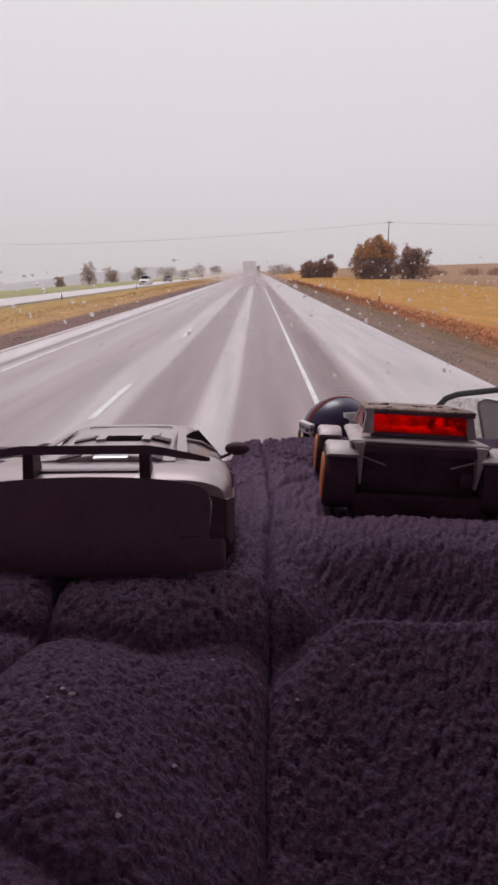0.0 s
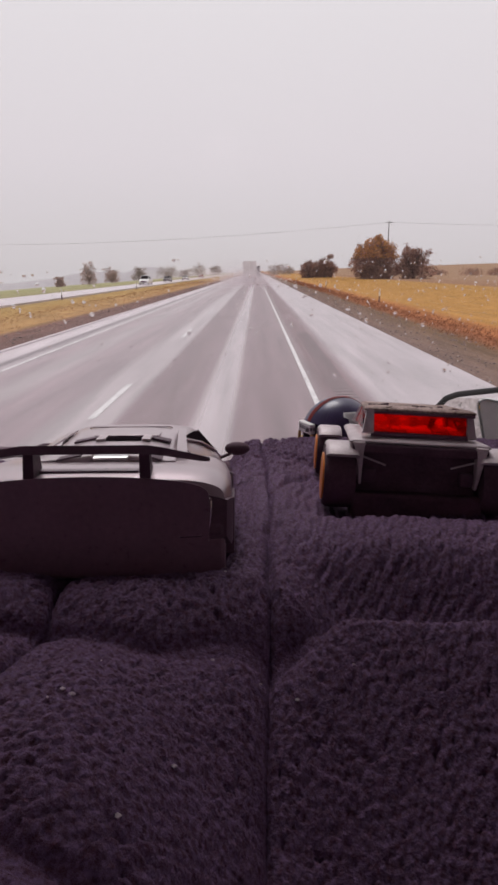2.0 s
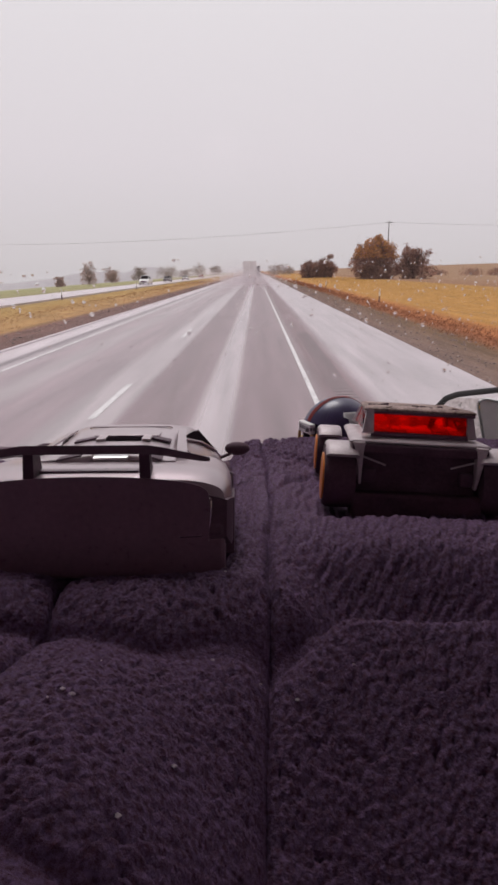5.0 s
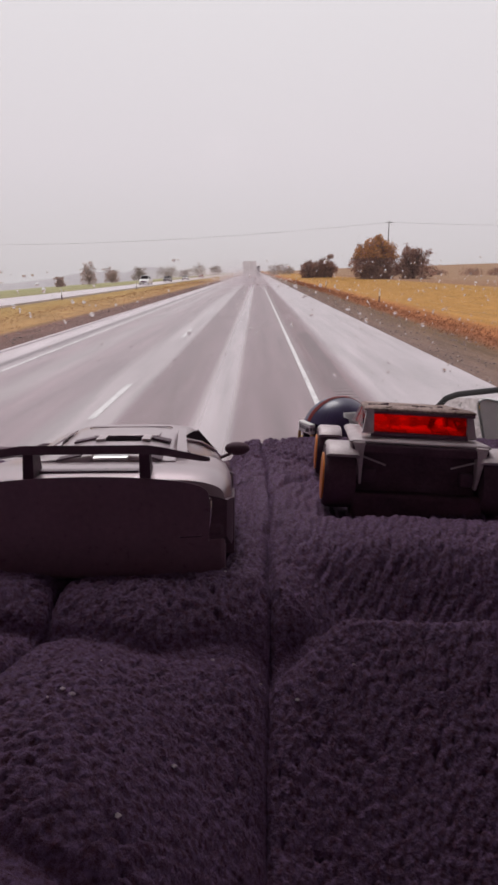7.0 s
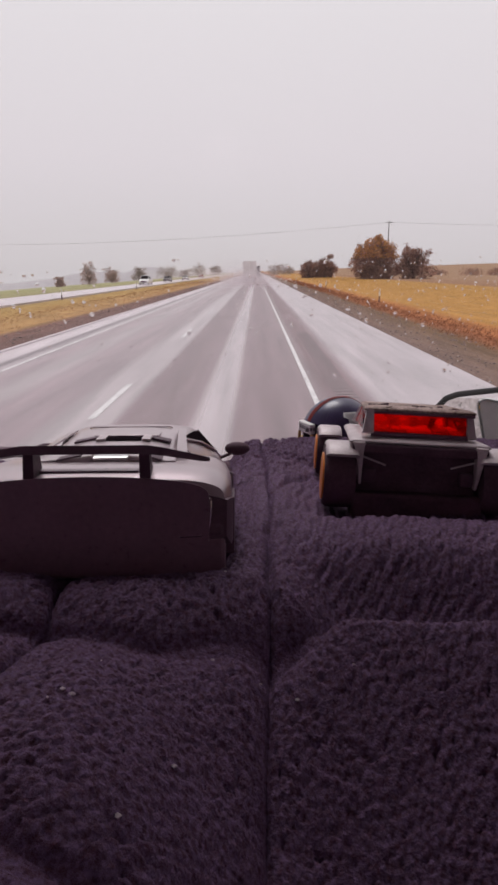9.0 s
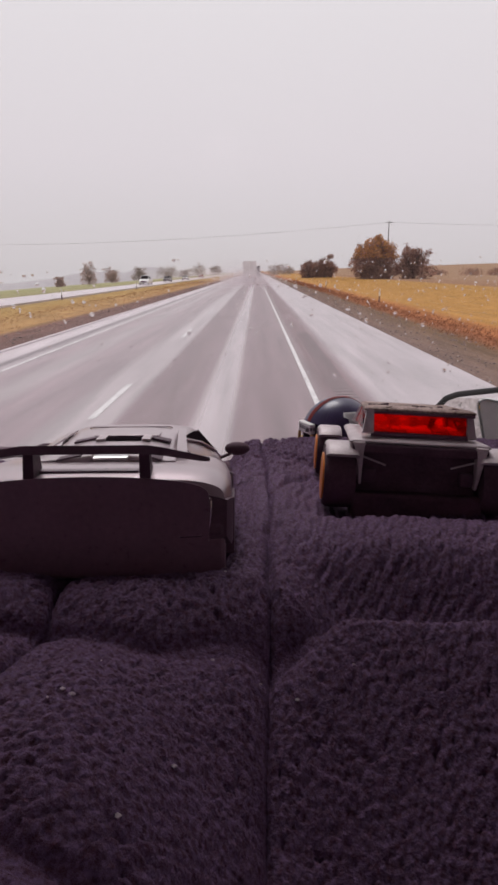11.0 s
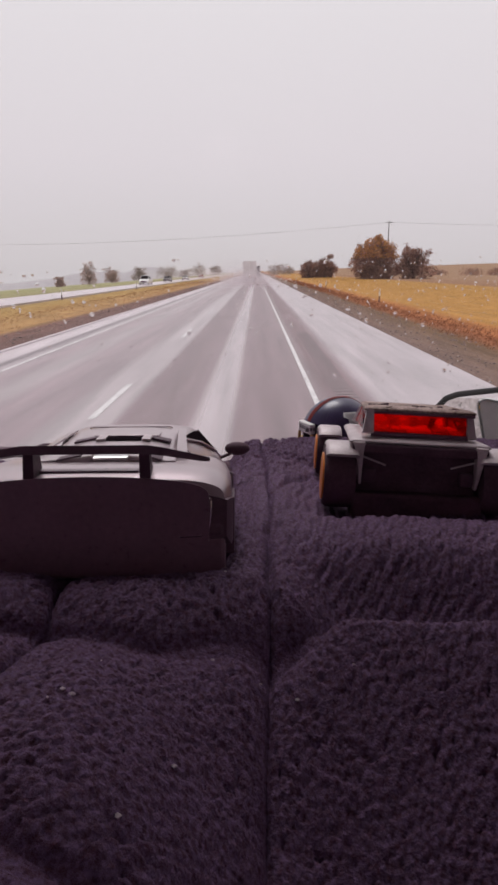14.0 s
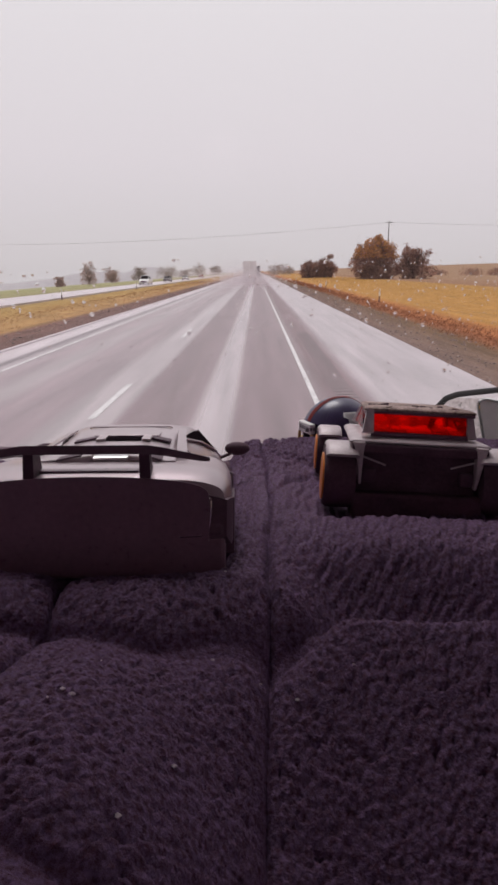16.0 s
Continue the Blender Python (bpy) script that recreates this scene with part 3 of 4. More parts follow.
    plain = plain + step(0.4, 0.5, v) * step(0.006, 0.0, x) * step(-0.03, -0.02, x)
    plain = plain + step(0.5, 0.6, v) * step(0.028, 0.038, x)
    return side, cross + 0.03 * plain


def quilt_panel(x, y):
    u, v = quilt_uv(x, y)
    return np.floor(u).astype(int), np.floor(v).astype(int)


def cover_height(x, y):
    """The cover's height: a sloping dashboard, a hollow under one toy car, a hump under the other, quilted puffs between seams."""
    x, y = np.asarray(x, float), np.asarray(y, float)
    drop = 0.0576 + DASH * y
    hump = np.interp(y, [0.12, 0.14, 0.165, 0.20, 0.235, 0.30, 0.35, 0.40, 0.42, 0.445, 0.50], [0, 0.0, 0.004, 0.008, 0.0106, 0.0170, 0.0215, 0.0260, 0.0235, 0.012, 0.0])
    hump = hump * step(-0.032, -0.006, x)
    lip = 0.0068 * np.exp(-((y - 0.138) / 0.017) ** 2) * step(0.014, -0.012, x)
    hollow = step(0.150, 0.170, y) * step(0.004, -0.02, x) * step(-0.11, -0.09, x)
    bed = 0.007 * step(0.205, 0.232, y) * step(0.345, 0.325, y) * step(0.010, 0.034, x) * step(0.130, 0.106, x)
    sl, sc = quilt_seams(x, y)
    deep = 1 - 0.75 * step(0.45, 0.55, quilt_uv(x, y)[1])
    puff = 0.0035 - 0.0080 * deep * np.exp(-np.maximum(sc - 0.0014 * deep, 0) / (0.0015 + 0.0060 * deep))
    puff = puff - (0.0050 - 0.0026 * step(0.16, 0.24, y)) * np.exp(-sl / 0.0021)
    puff = puff - 0.0040 * deep ** 4 * np.exp(-(sc / 0.0055) ** 2) * step(-0.005, 0.03, x)
    waves = 0.0016 * np.sin(x * 70 + 1.3) * np.sin(y * 55 + 0.4)
    # by the passenger's side the cover sags, then climbs steeply to the crosswise seam
    sag = np.interp(y, [0.060, 0.070, 0.080, 0.0954, 0.1162, 0.130, 0.141, 0.152], [-0.062, -0.061, -0.058, -0.0495, -0.0305, -0.018, -0.008, 0.0]) * step(-0.036, 0.024, x)
    fold = 0.0100 * step(0.186, 0.162, y) * step(0.143, 0.156, y) * step(0.004, 0.024, x)
    return EYE_Z - fold - drop + hump + lip + (puff + waves) * (1 - hollow) - 0.002 * hollow + sag - bed


def yarn_knots(x, y):
    """Height of the knitted pile: uneven rows of small soft knots of yarn that lean on one another, with a finer fuzz."""
    gap = 0.0021 * (1 + 0.75 * step(0.14, 0.34, y))
    u = (x + 0.0012 * np.sin(y * 60) + 0.0007 * np.sin(y * 230 + x * 40)) / gap
    v = (y - 0.30 * x + 0.0010 * np.sin(x * 90)) / (gap * 0.85)
    row = np.floor(v)
    best, second = np.full(x.shape, -9.0), np.full(x.shape, -9.0)

    def chance(i, j, k):
        h = np.sin(i * 127.1 + j * 311.7 + k * 74.7) * 43758.5453
        return h - np.floor(h)
    for dj in (-1, 0, 1):
        j = row + dj
        shift = 0.5 * (j % 2)
        col = np.floor(u - shift)
        for di in (-1, 0, 1):
            i = col + di
            cu, cv = i + shift + 0.15 + 0.7 * chance(i, j, 1), j + 0.15 + 0.7 * chance(i, j, 2)
            a = 0.5 + 0.9 * (chance(i, j, 3) - 0.5)
            c, s_ = np.cos(a), np.sin(a)
            du, dv = u - cu, (v - cv) * 0.85
            p, q = c * du + s_ * dv, -s_ * du + c * dv
            h = (0.45 + 0.75 * chance(i, j, 4)) - (p / 0.85) ** 2 - (q / 0.62) ** 2
            second = np.maximum(second, np.minimum(best, h))
            best = np.maximum(best, h)
    soft = np.sqrt(np.clip(best + 0.35, 0, 2)) * 1.1 - 0.6 + 0.5 * np.clip(best - second, 0, 0.4)
    fuzz = 0.10 * np.sin(u * 9.0 + 3 * np.sin(v * 4.1)) * np.sin(v * 8.0 + 3 * np.sin(u * 3.3))
    return KNOT * (0.65 + 0.35 * step(0.08, 0.15, y) + 0.65 * step(0.16, 0.32, y)) * (soft + fuzz)


def build_cover():
    ys = np.concatenate([np.linspace(-0.12, 0.025, 24), np.geomspace(0.028, 0.33, 440), np.linspace(0.3308, 0.49, 190)])
    core = np.linspace(-1, 1, 460)
    cols = np.concatenate([np.linspace(-1, -0.02, 36) - 1, core, np.linspace(0.02, 1, 36) + 1])
    half = 0.055 + 0.52 * np.clip(ys, 0.0, 1)
    X = np.empty((len(ys), len(cols)))
    for j, h in enumerate(half):
        X[j] = np.where(np.abs(cols) <= 1, cols * h, np.sign(cols) * (h + (np.abs(cols) - 1) * (0.52 - h)))
    Y = np.repeat(ys[:, None], len(cols), 1)
    Z = cover_height(X, Y)
    sl, sc = quilt_seams(X, Y)
    bare = step(0.0002, 0.0010, sl) * (1 - (1 - step(0.0010, 0.0042, sc)) * (1 - 0.6 * step(0.45, 0.55, quilt_uv(X, Y)[1])))
    Z = Z + yarn_knots(X, Y) * (0.15 + 0.85 * bare)
    k = len(cols)
    verts = np.stack([X, Y, Z], -1).reshape(-1, 3)
    a = np.arange((len(ys) - 1) * k).reshape(-1, k)[:, :-1].ravel()
    faces = np.stack([a, a + 1, a + k + 1, a + k], -1)
    rim = np.concatenate([np.arange(k), np.arange(1, len(ys)) * k + k - 1, (len(ys) - 1) * k + np.arange(k - 2, -1, -1), np.arange(len(ys) - 2, 0, -1) * k])
    low = verts[rim] - np.array([0, 0, 0.07])
    nr = len(rim)
    q = np.arange(nr)
    root = thing("dashboard_cover", pose(0, 0, 0), "dark purple-black quilted plush cover lying over the dashboard", "dashboard cover")
    raw("hem", np.concatenate([verts[rim], low]).tolist(), np.stack([q, nr + q, nr + (q + 1) % nr, (q + 1) % nr], -1).tolist(), "cloth", root)
    mid = verts[faces].mean(1)
    U, V = quilt_panel(mid[:, 0], mid[:, 1])
    key = np.clip(U, -4, 4) * 100 + V
    for code in np.unique(key):
        some = faces[key == code]
        used, back = np.unique(some, return_inverse=True)
        raw("quilted_panel", verts[used].tolist(), back.reshape(-1, 4).tolist(), "yarn", root, smooth=True)
    # loose specks of lint caught in the pile
    rng = random.Random(11)
    verts, faces = [], []
    for _ in range(34):
        y = rng.uniform(0.06, 0.2)
        x = rng.uniform(-0.5, 0.5) * (0.06 + y * 0.9)
        c = Vector((x, y, float(cover_height(x, y) + yarn_knots(np.array(x), np.array(y))) + 0.0003))
        s, i = 0.00018 + 0.00034 * rng.random() ** 2, len(verts)
        verts += [tuple(c + Vector(v) * s) for v in ((1.5, 0, 0), (0, 1, 0), (-1.5, 0, 0), (0, -1, 0), (0, 0, 1), (0, 0, -1.5))]
        for a in range(4):
            faces += [(i + a, i + (a + 1) % 4, i + 4), (i + (a + 1) % 4, i + a, i + 5)]
    tagged(raw("lint", verts, faces, "lint"), "tiny pale specks of lint in the pile", "lint", kind="stuff")


def build_cab():
    def wall(name, lo, hi, label):
        tagged(part(name, boxed(lo, hi, 0.01), "cab"), label, "cab wall", kind="structure")
    # unseen door windows, added and sized to let fill light into the cab
    for sx, xw, name, win, front, rear, low in ((-1, -1.78, "wall_left", "window_1", 0.62, -1.5, 1.55), (1, 0.62, "wall_right", "window_2", -0.30, -1.0, 2.0)):
        bm = bmesh.new()
        x0, x1 = xw, xw + sx * 0.04
        for lo, hi in (((x0, -1.6, 1.1), (x1, 0.80, low)), ((x0, -1.6, low), (x1, rear, 2.95)), ((x0, front, low), (x1, 0.80, 2.95)), ((x0, rear, 2.88), (x1, front, 2.95))):
            box(bm, lo, hi)
        tagged(part(name, bm, "cab"), "plain grey side lining of the cab with an opening for fill light", "cab wall", kind="structure")
        pane = tagged(part(win, boxed((xw + sx * 0.017, rear, low), (xw + sx * 0.023, front, 2.88)), "pane"), "unseen side window of the cab, added for fill light", "window", kind="structure")
        pane.visible_shadow = False
    wall("wall_back", (-1.78, -1.64, 1.1), (0.62, -1.6, 2.95), "plain pale grey rear lining of the cab")
    wall("floor", (-1.78, -1.6, 1.06), (0.62, 0.75, 1.1), "plain grey cab floor")
    tagged(part("ceiling", boxed((-1.82, -1.64, 2.95), (0.66, 0.42, 3.0), 0.01), "cab"), "pale grey cab roof lining", "ceiling", kind="structure")
    bm = bmesh.new()
    s0, s1 = EYE_Z - 0.0576 + DASH * 0.15 - 0.14, EYE_Z - 0.0576 - DASH * 0.70 - 0.06
    loft(bm, [[(x, -0.15, 1.1), (x, -0.15, s0), (x, 0.70, s1), (x, 0.775, 1.96), (x, 0.775, 1.1)] for x in (-1.78, 0.62)], close=True)
    tagged(part("dashboard", bm, "cowl"), "dark plastic dashboard body under the cover", "dashboard", kind="structure")
    # windscreen: leaning pane, its frame as four bars
    a, b = Vector((0, 0.80, 1.97)), Vector((0, 0.44, 2.93))
    up = (b - a).normalized()
    out = Vector((0, up.z, -up.y))
    bm = bmesh.new()
    rows = []
    for z in (a, b):
        rows.append([(-1.75, *(z)[1:]), (0.59, *(z)[1:]), (0.59, *(z + out * 0.006)[1:]), (-1.75, *(z + out * 0.006)[1:])])
    loft(bm, rows, close=True)
    win = tagged(part("windscreen", bm, "pane"), "clear rain-spotted windscreen", "windscreen", kind="structure")
    win.visible_shadow = False
    for x in (-1.77, 0.61):
        part("pillar", tubed([(x, a.y, a.z - 0.02), (x, b.y, b.z + 0.02)], 0.045, 10), "cab", win)
    # unseen header, added to block high skylight, mostly on the passenger's side
    bm = bmesh.new()
    loft(bm, [[(x, 0.375 + 0.5 * d, 2.945 - d), (x, 0.425 + 0.40 * d, 2.93 - d), (x, 0.40, 2.955), (x, 0.36, 2.955)] for x, d in ((-1.74, 0.02), (-0.35, 0.02), (0.0, 0.15), (0.58, 0.17))], close=True)
    tagged(part("trim", bm, "cab"), "unseen grey header added to hold back skylight, deeper on the right", "trim", kind="structure")
    # rain drops on the outside of the pane
    rng = random.Random(21)
    verts, faces = [], []
    side = Vector((1, 0, 0))
    for d in range(520):
        z = rng.triangular(2.02, 2.28, 2.23) if d < 290 else rng.triangular(2.16, 2.29, 2.235)
        s = (z - a.z) / (b.z - a.z)
        c = a + (b - a) * s + out * 0.0061 + side * (rng.uniform(-0.42, 0.42) if d < 350 else rng.uniform(0.02, 0.36))
        r = 0.0006 + (0.0017 if d < 290 else 0.0007) * rng.random() ** 2.2
        sx, sy = rng.uniform(0.8, 1.3), rng.uniform(0.8, 1.7)
        i, n = len(verts), 12
        for rr, h in ((1.0, 0.0), (1.0, 0.0), (0.86, 0.20), (0.64, 0.36), (0.34, 0.47)):
            for q in range(n):
                t = math.tau * q / n
                w = 1 + 0.15 * math.sin(2 * t + c.x * 900)
                verts.append(tuple(c + side * (rr * r * sx * w * math.cos(t)) + up * (rr * r * sy * w * math.sin(t)) + out * (h * r)))
        verts.append(tuple(c + out * (0.5 * r)))
        faces.append(tuple(i + q for q in reversed(range(n))))
        for k in range(1, 4):
            faces += [(i + k * n + q, i + k * n + (q + 1) % n, i + (k + 1) * n + (q + 1) % n, i + (k + 1) * n + q) for q in range(n)]
        faces += [(i + 4 * n + q, i + 4 * n + (q + 1) % n, i + 5 * n) for q in range(n)]
    tagged(raw("raindrops", verts, faces, "water", smooth=True), "small clear raindrops on the outer glass", "raindrops", kind="stuff")
    # cowl below the glass, and the wiper parked on it
    bm = bmesh.new()
    loft(bm, [[(x, 0.79, 1.2), (x, 0.81, 1.955), (x, 1.0, 1.90), (x, 1.45, 1.72), (x, 1.5, 1.2)] for x in (-1.78, 0.66)], close=True)
    tagged(part("bonnet", bm, "cowl"), "black lorry bonnet below the windscreen", "bonnet", kind="structure")
    base = tagged(part("lorry_base", boxed((-1.80, -1.62, 0.55), (0.64, 1.46, 1.05), 0.06), "cowl"), "black lower body of the lorry cab", "lorry base", kind="structure")
    for x in (-1.55, 0.40):
        wheel_parts(base, x, 0.95, 0.52, 0.32)
        wheel_parts(base, x, -1.1, 0.52, 0.32)
    wip = thing("wiper", pose(0, 0, 0), "black windscreen wiper parked low on the glass", "wiper")

    def on_glass(x, s, lift):
        return a + (b - a) * s + out * (0.006 + lift) + side * x
    arm = part("arm", tubed([on_glass(-0.75, -0.01, 0.03), on_glass(-0.60, 0.005, 0.045), on_glass(-0.15, 0.012, 0.035)], [0.012, 0.010, 0.006], 8), "rubber", wip)
    part("blade", tubed([on_glass(-0.52, -0.005, 0.008), on_glass(-0.15, 0.006, 0.010), on_glass(0.22, -0.002, 0.008)], [0.004, 0.007, 0.004], 6), "rubber", wip)
    part("pivot", rodded(on_glass(-0.75, -0.025, -0.005), on_glass(-0.75, -0.025, 0.05), 0.02, n=14), "cowl", arm)
    for k in range(6):
        x = -0.46 + 0.125 * k
        part("claw", tubed([on_glass(x, 0.002, 0.010), on_glass(x + 0.05, 0.006, 0.022)], 0.004, 6), "rubber", wip)
    # bonnet mirror: a bent tube with a rounded wet housing
    mir = thing("bonnet_mirror", pose(0.47, 1.2, 1.83), "black tubed bonnet mirror with a wet grey housing", "mirror")
    inv = mir.matrix_world.inverted()
    line = [(0.335, 1.2, 1.80), (0.345, 1.15, 1.965), (0.3565, 1.15, 1.998), (0.3684, 1.15, 2.012), (0.3895, 1.15, 2.020), (0.422, 1.15, 2.024), (0.467, 1.15, 2.029), (0.56, 1.15, 2.033), (0.62, 1.16, 2.0), (0.63, 1.2, 1.80)]
    part("bracket", tubed([inv @ Vector(p) for p in line], 0.006, 10), "cowl", mir, "matt black bent tube")
    def outline(kk, y):
        pts = []
        for t in np.linspace(0, math.tau, 40, endpoint=False):
            ct, st = math.cos(t), math.sin(t)
            u, v = 0.085 * kk * math.copysign(abs(ct) ** 0.3, ct), 0.070 * kk * math.copysign(abs(st) ** 0.3, st)
            pts.append(inv @ Vector((0.523 + u * 0.966 + v * -0.259, y, 1.931 - u * 0.259 + v * 0.966)))
        return pts
    bm = bmesh.new()
    loft(bm, [outline(1, 1.14), outline(0.97, 1.16), outline(0.8, 1.20), outline(0.5, 1.23)], close=True)
    part("housing", bm, "mirror_shell", mir, "wet grey plastic housing", smooth=50)
    part("side_face", plated([inv @ Vector(p) for p in ((0.402, 1.285, 1.9865), (0.4666, 1.242, 1.993), (0.466, 1.185, 1.910), (0.460, 1.15, 1.86), (0.400, 1.20, 1.86))], 0.004), "wet_dirt", mir, "rain-streaked pale grey side of the housing")
    rim_line = outline(1.0, 1.139)
    part("bezel", tubed(rim_line[8:26], 0.0024, 6), "chrome", mir, "bright metal bezel along one edge")
    part("stalk", tubed([inv @ Vector((0.54, 1.2, 1.78)), inv @ Vector((0.54, 1.17, 1.9))], 0.012, 8), "gloss_black", mir)


# ---- the toys on the cover ----


def sports_car():
    """A die-cast supercar, a twenty-fourth of the real size, tail towards the cab."""
    k = 1 / 24
    root = thing("toy_sports_car", pose(-0.0500, 0.160, EYE_Z - 0.0925, -13, 0, 2.2), "silver die-cast toy supercar with a black rear wing", "toy car")

    def S(*p):
        return tuple(c * k for c in p)
    stations = [  # y, then half width and height: sill, side, belt, shoulder, deck
        (0.00, (0.90, 0.38), (0.98, 0.58), (0.985, 0.74), (0.80, 0.80), (0.40, 0.815)),
        (0.10, (0.93, 0.28), (1.01, 0.55), (1.01, 0.77), (0.82, 0.845), (0.40, 0.86)),
        (0.55, (0.97, 0.20), (1.03, 0.52), (1.03, 0.79), (0.85, 0.89), (0.42, 0.90)),
        (1.05, (0.98, 0.16), (1.03, 0.50), (1.025, 0.79), (0.86, 0.905), (0.42, 0.92)),
        (1.60, (0.96, 0.15), (0.99, 0.48), (0.985, 0.75), (0.84, 0.855), (0.42, 0.88)),
        (2.40, (0.94, 0.15), (0.95, 0.46), (0.93, 0.68), (0.82, 0.76), (0.42, 0.78)),
        (3.20, (0.95, 0.15), (0.98, 0.46), (0.96, 0.66), (0.80, 0.70), (0.42, 0.66)),
        (3.80, (0.95, 0.15), (0.98, 0.43), (0.94, 0.60), (0.74, 0.63), (0.40, 0.58)),
        (4.40, (0.86, 0.16), (0.88, 0.34), (0.80, 0.46), (0.6, 0.49), (0.3, 0.47)),
        (4.70, (0.62, 0.20), (0.64, 0.30), (0.58, 0.36), (0.4, 0.38), (0.2, 0.38))]
    def curve(keys, values, at):
        """A smooth line through the values (Catmull-Rom)."""
        keys, values = np.asarray(keys, float), np.asarray(values, float)
        slope = np.gradient(values, keys)
        i = np.clip(np.searchsorted(keys, at) - 1, 0, len(keys) - 2)
        hgt = keys[i + 1] - keys[i]
        t = (at - keys[i]) / hgt
        return ((2 * t ** 3 - 3 * t ** 2 + 1) * values[i] + (t ** 3 - 2 * t ** 2 + t) * hgt * slope[i] + (3 * t ** 2 - 2 * t ** 3) * values[i + 1] + (t ** 3 - t ** 2) * hgt * slope[i + 1])

    def shell_rows(table, along, round_by):
        """Dense sections from a table of (y, (w, z), ...); each section's corners are rounded."""
        ys = [r[0] for r in table]
        out = []
        for y in along:
            half = [(float(curve(ys, [r[j][0] for r in table], y)), float(curve(ys, [r[j][1] for r in table], y))) for j in range(1, len(table[0]))]
            full = half + [(-w, z) for w, z in reversed(half)]
            row, m = [], len(full)
            for j, (w, z) in enumerate(full):
                (w0, z0), (w1, z1) = full[j - 1], full[(j + 1) % m]
                for f in (0.0, 0.25, 0.5, 0.75, 1.0):
                    # a quadratic arc that cuts the corner
                    aw, az = w + (w0 - w) * round_by, z + (z0 - z) * round_by
                    bw, bz = w + (w1 - w) * round_by, z + (z1 - z) * round_by
                    row.append(S((1 - f) ** 2 * aw + 2 * f * (1 - f) * w + f * f * bw, y, (1 - f) ** 2 * az + 2 * f * (1 - f) * z + f * f * bz))
            out.append(row)
        return out
    bm = bmesh.new()
    loft(bm, shell_rows(stations, np.concatenate([[0.0, 0.02, 0.05, 0.1, 0.18], np.linspace(0.28, 4.7, 46)]), 0.42), close=True)
    body = part("body", bm, "silver", root, "silver painted body shell", smooth=45)
    # black tail panel, a shade inside the body's outline, with lamps, grille bars and exhaust
    tail = part("tail_panel", plated([S(*p) for p in [(-0.87, -0.012, 0.36), (0.87, -0.012, 0.36)] + [(0.875 * math.cos(t), -0.012, 0.66 + 0.175 * math.sin(t) ** 0.55) for t in np.linspace(0.0, math.pi, 25)]], 0.0012), "gloss_black", root, "black tail panel")
    part("diffuser", boxed(S(-0.985, -0.008, 0.10), S(0.985, 0.42, 0.40), 0.0012), "gloss_black", root)
    for s in (-1, 1):
        lamp = part("tail_lamp", boxed(S(s * 0.60, -0.025, 0.58), S(s * 0.90, 0.0, 0.69), 0.0008), "gloss_black", root, "smoked black tail lamp")
        # chrome chip stands in for a small glint on the lamp
        part("lamp_glint", boxed(S(s * 0.84, -0.04, 0.665), S(s * 0.885, -0.022, 0.685), 0.0004), "chrome", lamp)
        part("bumper_corner", boxed(S(s * 0.62, -0.03, 0.40), S(s * 0.98, 0.10, 0.50), 0.0012), "satin_black", root)
        part("corner_trim", tubed([S(s * 0.66, -0.035, 0.40), S(s * 0.82, -0.035, 0.41), S(s * 0.865, -0.03, 0.45), S(s * 0.885, -0.03, 0.56), S(s * 0.885, -0.03, 0.66)], 0.00035, 6), "chrome", root)
        # black strip added along the flank to darken it like shade
        bm = bmesh.new()
        loft(bm, [[S(s * 0.96, y, 0.10), S(s * w, y, 0.12), S(s * w, y, zt), S(s * 0.96, y, zt + 0.02)] for y, w, zt in ((0.36, 1.05, 0.62), (0.8, 1.055, 0.62), (1.3, 1.05, 0.58), (2.4, 0.985, 0.46), (3.2, 1.0, 0.45), (3.9, 0.99, 0.40))], close=True)
        part("flank_shade", bm, "satin_black", root, "black strip for the shaded lower flank", smooth=40)
        # side intake behind the door
        part("side_intake", plated([S(s * 1.032, 1.25, 0.50), S(s * 1.02, 1.7, 0.46), S(s * 1.0, 1.75, 0.70), S(s * 1.035, 1.3, 0.72)], 0.0004 * s), "satin_black", root)
    # cabin: roof and pillars in one shell
    bm = bmesh.new()
    cab = [(0.50, 0.60, 0.885, 0.50, 0.905), (0.95, 0.62, 0.90, 0.47, 0.965), (1.55, 0.70, 0.86, 0.50, 1.065), (2.05, 0.83, 0.80, 0.575, 1.12), (2.55, 0.92, 0.74, 0.60, 1.125), (2.95, 0.91, 0.70, 0.57, 1.05), (3.75, 0.78, 0.60, 0.62, 0.63)]
    table = [(y, (wb, zb - 0.06), (wb * 0.985, zb + 0.02), (wt, zt), (0.22, zt + 0.025)) for y, wb, zb, wt, zt in cab]
    loft(bm, shell_rows(table, np.linspace(0.5, 3.75, 34), 0.25), close=True)
    part("cabin", bm, "silver", root, "silver roof and pillars", smooth=40)
    for s in (-1, 1):
        def side(y, f, lift=0.012):
            ys = [c[0] for c in cab]
            wb, zb, wt, zt = (np.interp(y, ys, [c[j] for c in cab]) for j in (1, 2, 3, 4))
            return S(s * (mixed(wb * 0.985, wt, f) + lift), y, mixed(zb + 0.02, zt - 0.012, f))
        bm = bmesh.new()
        rows = []
        for y in np.linspace(1.62, 3.2, 14):
            lo = np.interp(y, [1.62, 2.35, 3.2], [0.80, 0.32, 0.08])
            hi = np.interp(y, [1.62, 1.75, 2.3, 2.75, 3.2], [0.88, 0.93, 0.93, 0.92, 0.22])
            rows.append([side(y, f, 0.034) for f in np.linspace(lo, hi, 4)])
        loft(bm, rows)
